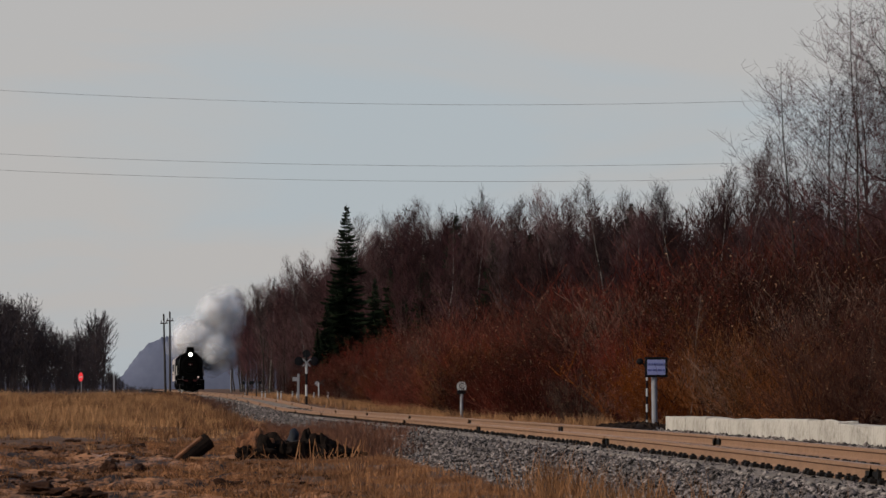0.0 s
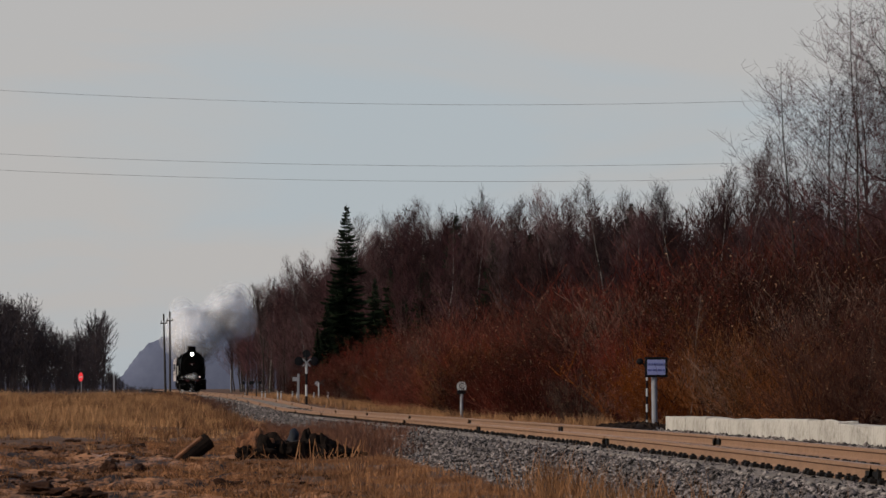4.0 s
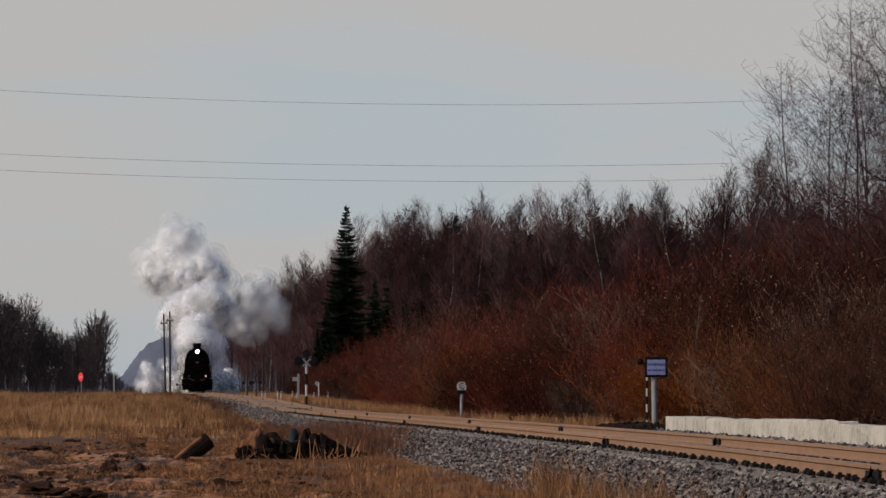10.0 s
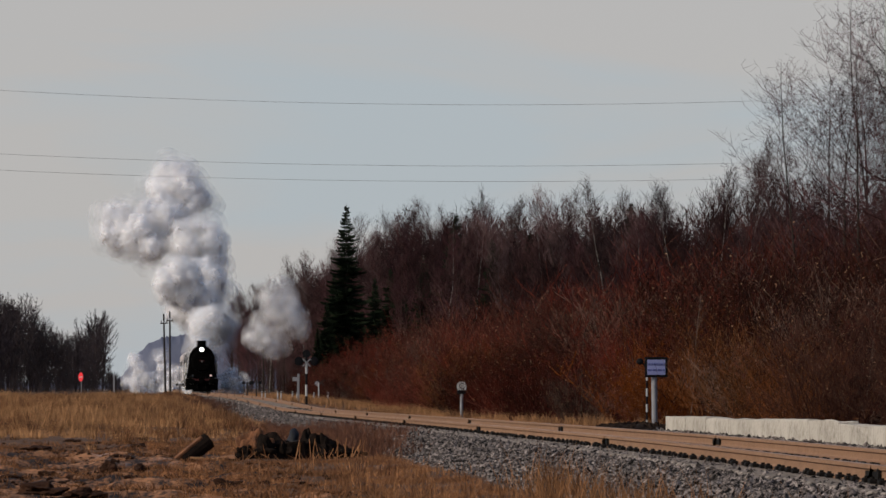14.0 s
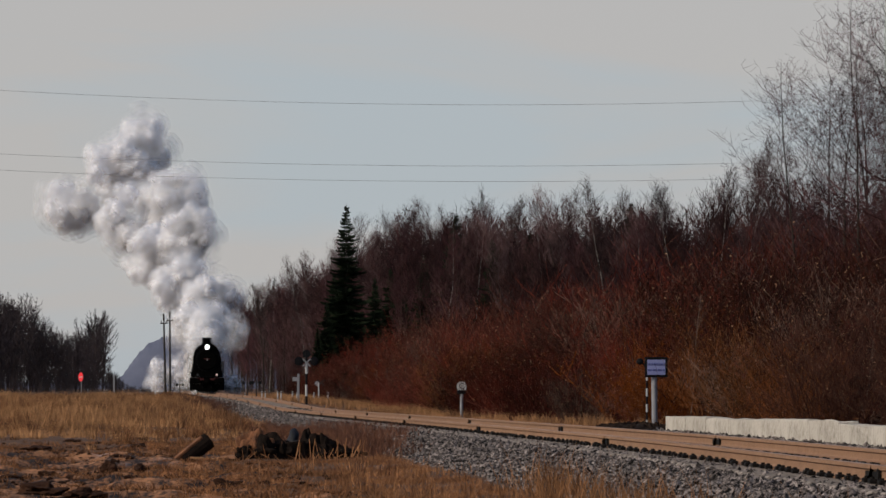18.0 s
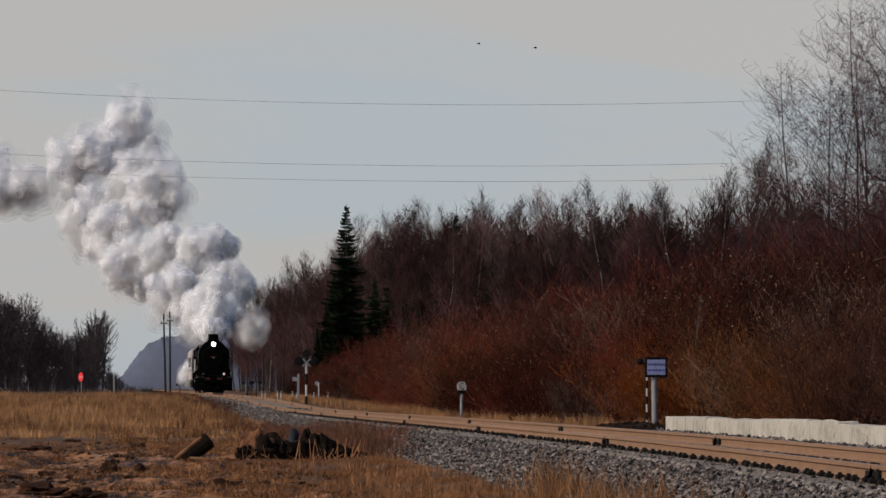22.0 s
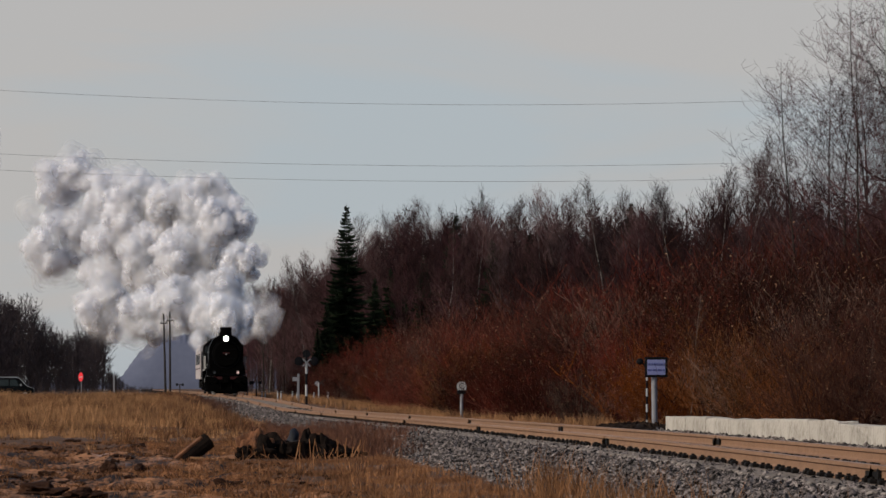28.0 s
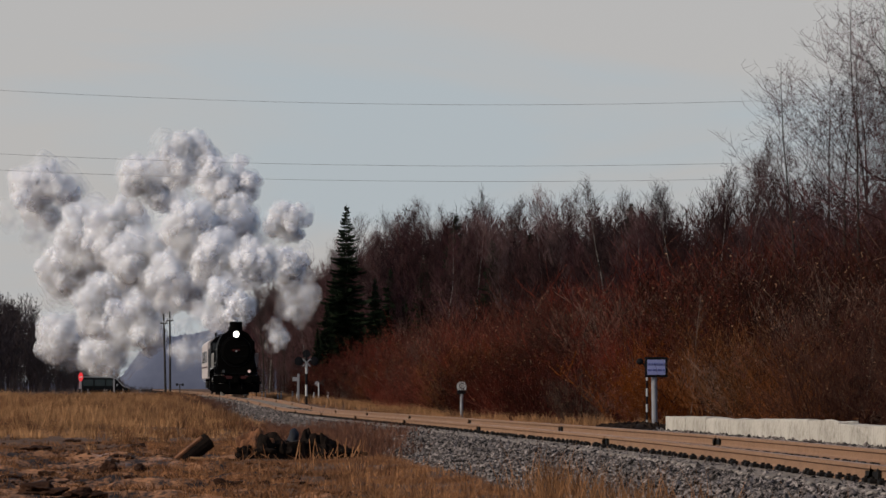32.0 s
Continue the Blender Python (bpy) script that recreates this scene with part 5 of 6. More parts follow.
def locomotive():
    e = thing("steam_locomotive", pose(0, 0, 0), "black steam locomotive with a lit headlight and dark red panels", "locomotive")
    # boiler casing: round below, flattened shoulders above
    def arch(w, z0, z1, n=22):
        pts = []
        for k in range(n + 1):
            a = math.pi * k / n
            c, s = math.cos(a), math.sin(a)
            pts.append((w * abs(c) ** 0.85 * (1 if c > 0 else -1), z0 + (z1 - z0) * s ** 0.9))
        return pts + [(-w * 0.98, z0 - 1.1), (-w * 0.55, z0 - 1.5), (w * 0.55, z0 - 1.5), (w * 0.98, z0 - 1.1)]
    part("smokebox", prism(B(), arch(1.23, 2.95, 4.45), 0.75, 3.0), M_SOOT, e, "sooty black smokebox", smooth=False)
    part("boiler", prism(B(), arch(1.20, 2.95, 4.40), 3.0, 10.4), M_BLACK, e, "black boiler")
    part("smokebox_door", cyl(B(), (0, 0.76, 2.98), (0, 0.60, 2.98), 0.98, 0.86, 40), M_SOOT, e)
    part("door_rim", cyl(B(), (0, 0.80, 2.98), (0, 0.72, 2.98), 1.06, 1.04, 40), M_BLACK, e)
    part("number_plate", box(B(), (0, 0.585, 3.05), (0.5, 0.02, 0.12), 0.005), M_RED, e, "dark red plate")
    for a in (-0.35, 0.35):
        part("door_hinge", box(B(), (0.3, 0.575, 2.98 + a), (0.9, 0.03, 0.06), 0.008), M_BLACK, e)
    part("door_handle", cyl(B(), (0, 0.6, 2.98), (0, 0.5, 2.98), 0.05, seg=10), M_STEEL, e)
    # chimney and headlight
    bm = B()
    cyl(bm, (0, 1.55, 4.15), (0, 1.55, 4.68), 0.47, 0.42, 26)
    cyl(bm, (0, 1.55, 4.68), (0, 1.55, 4.92), 0.42, 0.43, 26)
    cyl(bm, (0, 1.55, 4.91), (0, 1.55, 4.98), 0.465, 0.42, 26)
    part("chimney", bm, M_SOOT, e, "short flared chimney")
    part("headlight", cyl(B(), (0, 1.0, 4.12), (0, 0.50, 4.12), 0.31, 0.33, 24), M_BLACK, e)
    part("headlight_glass", ball(B(), (0, 0.47, 4.12), 0.185, 3, (1, 0.25, 1)), M_LAMP, e, "glowing white headlight")
    for y, r, h in ((4.6, 0.5, 0.5), (7.0, 0.45, 0.5)):
        part("dome", cyl(B(), (0, y, 4.15), (0, y, 4.15 + h), r, r * 0.85, 20), M_BLACK, e)
    part("whistle", cyl(B(), (-0.55, 8.6, 4.1), (-0.55, 8.6, 4.62), 0.05, seg=8), M_STEEL, e)
    # frame, running board, front deck
    part("frame", box(B(), (0, 6.0, 1.05), (1.2, 11.0, 0.7), 0.03), M_SOOT, e)
    for s in (-1, 1):
        part("running_board", box(B(), (s * 1.27, 6.3, 1.86), (0.56, 9.4, 0.06), 0.01), M_BLACK, e)
        part("board_edge", box(B(), (s * 1.555, 6.3, 1.83), (0.02, 9.4, 0.10)), M_STEEL, e, "pale painted running board edge")
        part("handrail", cyl(B(), (s * 1.2, 1.0, 3.15), (s * 1.2, 10.3, 3.15), 0.022, seg=8), M_STEEL, e)
        for y in (1.2, 2.8, 4.4, 6.0, 7.6, 9.2):
            part("stanchion", cyl(B(), (s * 1.5, y, 1.88), (s * 1.5, y, 2.85), 0.018, seg=6), M_STEEL, e)
        part("side_rail", cyl(B(), (s * 1.5, 1.2, 2.85), (s * 1.5, 9.2, 2.85), 0.018, seg=6), M_STEEL, e)
        part("feed_pipe", cyl(B(), (s * 1.22, 3.4, 2.35), (s * 1.22, 9.8, 2.2), 0.06, seg=10), M_STEEL, e)
        part("steam_pipe", cyl(B(), (s * 1.05, 2.0, 2.9), (s * 1.25, 2.0, 1.6), 0.17, 0.2, 14), M_BLACK, e)
        part("cylinder", cyl(B(), (s * 1.22, 1.45, 1.05), (s * 1.22, 2.55, 1.05), 0.40, seg=24), M_BLACK, e, "black cylinder")
        part("cylinder_cover", cyl(B(), (s * 1.22, 1.36, 1.05), (s * 1.22, 1.45, 1.05), 0.33, 0.37, 24), M_STEEL, e)
        part("valve_chest", cyl(B(), (s * 1.22, 1.35, 1.60), (s * 1.22, 2.65, 1.60), 0.23, seg=20), M_BLACK, e)
        part("crosshead", box(B(), (s * 1.25, 3.2, 1.05), (0.2, 0.5, 0.3), 0.03), M_STEEL, e)
        part("slide_bar", box(B(), (s * 1.25, 3.0, 1.28), (0.12, 1.2, 0.08), 0.01), M_STEEL, e)
        part("reverser_rod", cyl(B(), (s * 1.3, 4.0, 1.95), (s * 1.3, 10.0, 2.0), 0.03, seg=6), M_STEEL, e)
        part("air_tank", cyl(B(), (s * 1.1, 5.4, 1.62), (s * 1.1, 8.0, 1.62), 0.2, seg=16), M_BLACK, e)
        part("deck_ladder", box(B(), (s * 1.35, 0.55, 0.75), (0.42, 0.14, 1.1), 0.02), M_BLACK, e)
        b = part("buffer", cyl(B(), (s * 0.88, 0.05, 1.06), (s * 0.88, -0.32, 1.06), 0.11, 0.10, 16), M_BLACK, e)
        part("buffer_head", cyl(B(), (s * 0.88, -0.32, 1.06), (s * 0.88, -0.38, 1.06), 0.24, 0.22, 22), M_SOOT, b)
        part("buffer_lamp", cyl(B(), (s * 0.86, 0.25, 1.62), (s * 0.86, 0.02, 1.62), 0.14, 0.15, 16), M_BLACK, e)
        part("lamp_glass", cyl(B(), (s * 0.86, 0.02, 1.62), (s * 0.86, 0.0, 1.62), 0.105, seg=16), (glow("buffer_lamp_glow", (0.6, 0.42, 0.38), 0.4) if s > 0 else M_GLASS_DARK), e, "pale buffer lamp")
        part("smoke_step", box(B(), (s * 1.1, 0.9, 2.15), (0.35, 0.3, 0.05), 0.01), M_BLACK, e)
        part("mirror_bracket", box(B(), (s * 1.40, 10.0, 3.05), (0.3, 0.05, 0.14), 0.01), M_BLACK, e)
    part("front_deck", box(B(), (0, 0.75, 1.45), (2.9, 1.2, 0.10), 0.02), M_BLACK, e)
    part("buffer_beam", box(B(), (0, 0.12, 1.08), (2.98, 0.14, 0.52), 0.02), M_SOOT, e, "black buffer beam")
    for s in (-1, 1):
        part("beam_panel", box(B(), (s * 0.62, 0.04, 1.22), (0.66, 0.02, 0.20), 0.004), M_RED, e, "dark red panel")
    part("coupler", box(B(), (0, -0.2, 1.04), (0.34, 0.7, 0.38), 0.06), M_SOOT, e)
    part("pilot", prism(B(), [(-1.42, 0.80), (1.42, 0.80), (1.36, 0.32), (0.9, 0.20), (-0.9, 0.20), (-1.36, 0.32)], -0.05, 0.10), M_SOOT, e, "black pilot plate")
    part("snow_guard", prism(B(), [(-0.95, 0.24), (0.95, 0.24), (0.8, 0.08), (-0.8, 0.08)], 0.0, 0.06), M_SOOT, e)
    part("hose", cyl(B(), (0.35, -0.08, 0.95), (0.38, -0.12, 0.45), 0.035, seg=8), M_IRON, e)
    part("hose", cyl(B(), (-0.45, -0.08, 0.95), (-0.42, -0.12, 0.45), 0.035, seg=8), M_IRON, e)
    # cab
    part("cab_side", box(B(), (-1.5, 11.7, 2.7), (0.05, 2.4, 2.0), 0.01), M_BLACK, e)
    part("cab_side", box(B(), (1.5, 11.7, 2.7), (0.05, 2.4, 2.0), 0.01), M_BLACK, e)
    part("cab_front", prism(B(), [(-1.5, 1.7), (1.5, 1.7), (1.5, 3.7), (1.0, 4.1), (0, 4.3), (-1.0, 4.1), (-1.5, 3.7)], 10.45, 10.5), M_BLACK, e)
    part("cab_roof", prism(B(), [(-1.6, 3.68), (-1.05, 4.12), (0, 4.34), (1.05, 4.12), (1.6, 3.68), (1.05, 4.18), (0, 4.40), (-1.05, 4.18)], 10.3, 13.1), M_BLACK, e)
    for s in (-1, 1):
        part("cab_window", box(B(), (s * 1.53, 11.5, 3.15), (0.02, 0.9, 0.7), 0.01), M_GLASS_DARK, e)
        part("spectacle", box(B(), (s * 1.25, 10.43, 3.3), (0.3, 0.02, 0.7), 0.01), M_GLASS_DARK, e)
        part("cab_step", box(B(), (s * 1.42, 12.2, 0.9), (0.3, 0.5, 1.2), 0.02), M_BLACK, e)
    # wheels
    for s in (-1, 1):
        for y in DRIVERS:
            ring_wheel(e, y, s * 0.80, 0.75, "driving_wheel")
        ring_wheel(e, 1.0, s * 0.80, 0.45, "leading_wheel", 9)
        part("coupling_rod", box(B(), (0, 6.7, 0), (0.07, 6.2, 0.13), 0.02), M_STEEL, e, "bright coupling rod", pose(s * 0.98, 0, 0.75))
        part("connecting_rod", box(B(), (0, 5.0, 0), (0.07, 3.6, 0.14), 0.02), M_STEEL, e, "bright connecting rod", pose(s * 1.08, 0, 0.95))
    return e


def bogie(parent, y, n=2):
    b = part("bogie", box(B(), (0, 0, 0.62), (2.2, 2.9, 0.28), 0.04), M_SOOT, parent, at=pose(0, y, 0))
    for s in (-1, 1):
        for d in (-0.95, 0.95):
            part("wheel", cyl(B(), (s * 0.74, d, 0.475), (s * 0.87, d, 0.475), 0.475, seg=26), M_IRON, b)
            part("axle_box", box(B(), (s * 1.02, d, 0.5), (0.18, 0.28, 0.28), 0.03), M_SOOT, b)


def tender():
    e = thing("tender", pose(0, 0, 0), "black locomotive tender loaded with coal", "tender")
    part("tank", box(B(), (0, 4.8, 2.3), (3.0, 8.6, 2.0), 0.06), M_BLACK, e)
    part("bunker", prism(B(), [(-1.35, 3.3), (1.35, 3.3), (1.05, 3.75), (-1.05, 3.75)], 0.8, 6.5), M_BLACK, e)
    part("underframe", box(B(), (0, 4.8, 1.15), (2.4, 8.8, 0.25), 0.02), M_SOOT, e)
    g = np.random.default_rng(2)
    V, F = rocks(np.stack((g.uniform(-1.0, 1.0, 160), g.uniform(1.0, 6.3, 160), g.uniform(3.7, 3.95, 160)), 1), g.uniform(0.1, 0.22, 160), g)
    tagged(part("coal", mesh_np("coal", V, F, M_COAL), None, e), kind="stuff")
    for s in (-1, 1):
        part("ladder", box(B(), (s * 1.52, 0.5, 2.2), (0.05, 0.4, 2.0), 0.01), M_BLACK, e)
    bogie(e, 2.2)
    bogie(e, 7.0)
    return e


def coach():
    e = thing("railway_coach", pose(0, 0, 0), "pale cream passenger coach with a dark roof behind the tender", "railway coach")
    part("body", box(B(), (0, 12.2, 2.35), (3.06, 23.6, 2.35), 0.05), M_COACH, e)
    roof = [(1.53 * math.cos(math.pi * k / 14), 3.52 + 0.72 * math.sin(math.pi * k / 14) ** 0.9) for k in range(15)]
    part("roof", prism(B(), roof, 0.4, 24.0), M_COACH, e, "pale curved roof")
    part("underframe", box(B(), (0, 12.2, 1.02), (2.5, 22.5, 0.3), 0.02), M_SOOT, e)
    part("equipment_box", box(B(), (-1.1, 11.0, 0.72), (0.6, 3.4, 0.5), 0.03), M_IRON, e)
    part("equipment_box", box(B(), (-1.1, 15.0, 0.72), (0.6, 1.8, 0.5), 0.03), M_IRON, e)
    part("waist_band", box(B(), (-1.54, 12.2, 2.0), (0.012, 23.4, 0.10)), M_RED, e, "dull red band")
    for s in (-1, 1):
        for k in range(10):
            w = part("window", box(B(), (s * 1.535, 2.9 + 2.05 * k, 2.75), (0.02, 1.05, 0.85), 0.008), M_GLASS_DARK, e)
        for y in (0.9, 23.4):
            d = part("door", box(B(), (s * 1.536, y, 2.35), (0.02, 0.75, 2.0), 0.008), M_COACH, e)
            part("door_handle", box(B(), (s * 1.56, y + 0.28, 2.2), (0.04, 0.03, 0.2), 0.005), M_STEEL, d)
    part("chimney_vent", cyl(B(), (-0.9, 1.4, 4.0), (-0.9, 1.4, 4.42), 0.07, seg=8), M_SOOT, e)
    part("vent_cap", cyl(B(), (-0.9, 1.4, 4.40), (-0.9, 1.4, 4.48), 0.15, 0.08, 10), M_SOOT, e)
    part("gangway", box(B(), (0, 0.25, 2.35), (1.1, 0.35, 2.2), 0.04), M_SOOT, e)
    bogie(e, 3.6)
    bogie(e, 20.8)
    return e


LOCO, TENDER, COACH = locomotive(), tender(), coach()


# ---- the van on the field road ----
def van():
    v = thing("passenger_van", pose(0, 0, 0), "dark passenger van with silver pillars on the field road", "van")
    side = [(-2.4, 0.35), (2.3, 0.35), (2.42, 0.62), (2.38, 0.88), (1.72, 1.10), (1.05, 1.80), (0.85, 1.9), (-2.2, 1.96), (-2.38, 1.85), (-2.44, 1.0)]
    bm = B()
    prism(bm, side, -0.93, 0.93, "y")
    bmesh.ops.bevel(bm, geom=bm.edges[:], offset=0.05, segments=2, affect="EDGES")
    part("body", bm, M_VAN, v)
    for s in (-1, 1):
        for x0, x1 in ((-2.1, -1.1), (-0.98, 0.0), (0.1, 0.95)):
            pts = [(x0, 1.12), (x1, 1.12), (x1 - (0.0 if x1 < 0.5 else 0.25), 1.72), (x0 + 0.05, 1.72)]
            part("side_window", prism(B(), pts, s * 0.925, s * 0.945), M_VANGLASS, v, "tinted side window")
        part("roof_rail", box(B(), (-0.6, s * 0.86, 1.97), (3.0, 0.05, 0.05), 0.01), M_SILVER, v, "silver roof rail")
        part("rear_pillar", prism(B(), [(-2.46, 0.85), (-2.22, 0.85), (-2.18, 1.93), (-2.42, 1.88)], s * 0.93, s * 0.952), M_SILVER, v, "silver rear corner")
        for x in (-1.55, 1.55):
            w = part("wheel", cyl(B(), (0, -0.1, 0), (0, 0.1, 0), 0.34, seg=24), M_IRON, v, at=pose(x, s * 0.84, 0.34))
            part("rim", cyl(B(), (0, -0.11, 0), (0, 0.11, 0), 0.2, seg=10), M_SILVER, w)
        part("mirror", box(B(), (1.15, s * 1.05, 1.2), (0.12, 0.2, 0.2), 0.03), M_SILVER, v)
        part("headlamp", box(B(), (2.28, s * 0.7, 0.85), (0.2, 0.3, 0.16), 0.03), M_SILVER, v)
        part("tail_lamp", box(B(), (-2.44, s * 0.85, 1.2), (0.06, 0.12, 0.4), 0.02), M_STOP, v)
        pts = [(-2.40, 1.84), (-2.2, 1.93), (0.84, 1.87), (1.06, 1.77), (1.70, 1.08), (2.36, 0.86), (2.36, 0.90), (1.73, 1.12), (1.09, 1.81), (0.86, 1.92), (-2.2, 1.98), (-2.42, 1.88)]
        part("roof_trim", prism(B(), pts, s * 0.90, s * 0.955), M_SILVER, v, "silver line along the roof and bonnet")
    part("windscreen", prism(B(), [(1.66, 1.16), (1.08, 1.76), (1.10, 1.78), (1.69, 1.17)], -0.8, 0.8), M_VANGLASS, v)
    part("roof_panel", box(B(), (-0.7, 0, 1.955), (2.9, 1.6, 0.05), 0.01), M_SILVER, v, "pale roof")
    return v


VAN = van()


# ---- birds ----
def bird():
    b = thing("bird", pose(0, 0, 0), "small dark bird flying across the sky", "bird")
    part("body", ball(B(), (0, 0, 0), 0.06, 2, (2.2, 0.9, 0.9)), M_BLACKPOST, b, smooth=True)
    part("tail", prism(B(), [(-0.12, -0.01), (-0.24, -0.02), (-0.24, 0.01), (-0.12, 0.02)], -0.035, 0.035), M_BLACKPOST, b)
    for s in (-1, 1):
        bm = B()
        vs = [bm.verts.new(p) for p in ((0.07, 0, 0.02), (-0.07, 0, 0.02), (-0.08, s * 0.2, 0.07), (0.0, s * 0.27, 0.08), (0.04, s * 0.15, 0.06))]
        bm.faces.new(vs)
        bmesh.ops.solidify(bm, geom=bm.faces[:], thickness=0.012)
        part("wing", bm, M_BLACKPOST, b)
    return b


BIRDS = [bird(), bird()]


# ---- steam ----
def puff_mesh(seed, skins, material):
    """A billow about 1 m in radius: rounded lobes, built as nested skins."""
    rng = np.random.default_rng(seed)
    n = 16
    lobes = rng.normal(0, 1, (n, 3))
    lobes = lobes / np.linalg.norm(lobes, axis=1, keepdims=True) * (0.42 + 0.22 * rng.random((n, 1)))
    rad = 0.30 + 0.20 * rng.random(n)
    bm = bmesh.new()
    bmesh.ops.create_icosphere(bm, subdivisions=4, radius=1.0)
    bm.verts.index_update()
    d = np.array([v.co[:] for v in bm.verts])
    F = np.array([[v.index for v in f.verts] for f in bm.faces])
    bm.free()
    b = d @ lobes.T
    disc = np.maximum(b * b - (lobes ** 2).sum(1)[None] + rad[None] ** 2, 0)
    reach = np.where(disc > 0, b + np.sqrt(disc), 0.5)
    reach = np.log(np.exp(reach * 16).mean(1) * n / 3) / 16
    bumps = np.array([noise.noise(Vector(p * 4.5) + Vector((seed, 0, 0))) + 0.5 * noise.noise(Vector(p * 10) + Vector((0, seed, 0))) for p in d])
    V, T = [], []
    for k, q in enumerate(skins):
        V.append(d * ((reach + 0.05 * bumps) * q + 0.025 * (1 - q) * bumps)[:, None])
        T.append(F + k * len(d))
    # a sliver ties each skin to the next, so that the billow is one body
    for k in range(len(V) - 1):
        T.append(np.array([[k * len(d), (k + 1) * len(d), (k + 1) * len(d) + 1]]))
    return mesh_np("steam_puff", np.concatenate(V), np.concatenate(T), material, True)


PUFFS = [puff_mesh(200 + k, (1.06, 0.95, 0.84, 0.73, 0.62), M_STEAM) for k in range(6)]
WISPS = [puff_mesh(300 + k, (1.0, 0.82, 0.64, 0.46), M_VEIL) for k in range(4)]


# ---- what moves ----
T_KEYS = np.array((0, 3, 6, 9, 12, 15, 18, 21, 24, 27, 30, 32.0))
Y_KEYS = np.array((551, 544, 529, 509, 488, 466.5, 444.5, 421.5, 397, 372, 347.5, 332.0))


def train_y(t):
    """Where the chimney is along the line: smooth through the keys."""
    t = float(t)
    i = int(np.clip(np.searchsorted(T_KEYS, t) - 1, 0, len(T_KEYS) - 2))
    m = np.gradient(Y_KEYS, T_KEYS)
    m[0] = -1.2
    h = T_KEYS[i + 1] - T_KEYS[i]
    u = (t - T_KEYS[i]) / h
    return ((2 * u ** 3 - 3 * u ** 2 + 1) * Y_KEYS[i] + (u ** 3 - 2 * u ** 2 + u) * h * m[i]
            + (-2 * u ** 3 + 3 * u ** 2) * Y_KEYS[i + 1] + (u ** 3 - u ** 2) * h * m[i + 1])


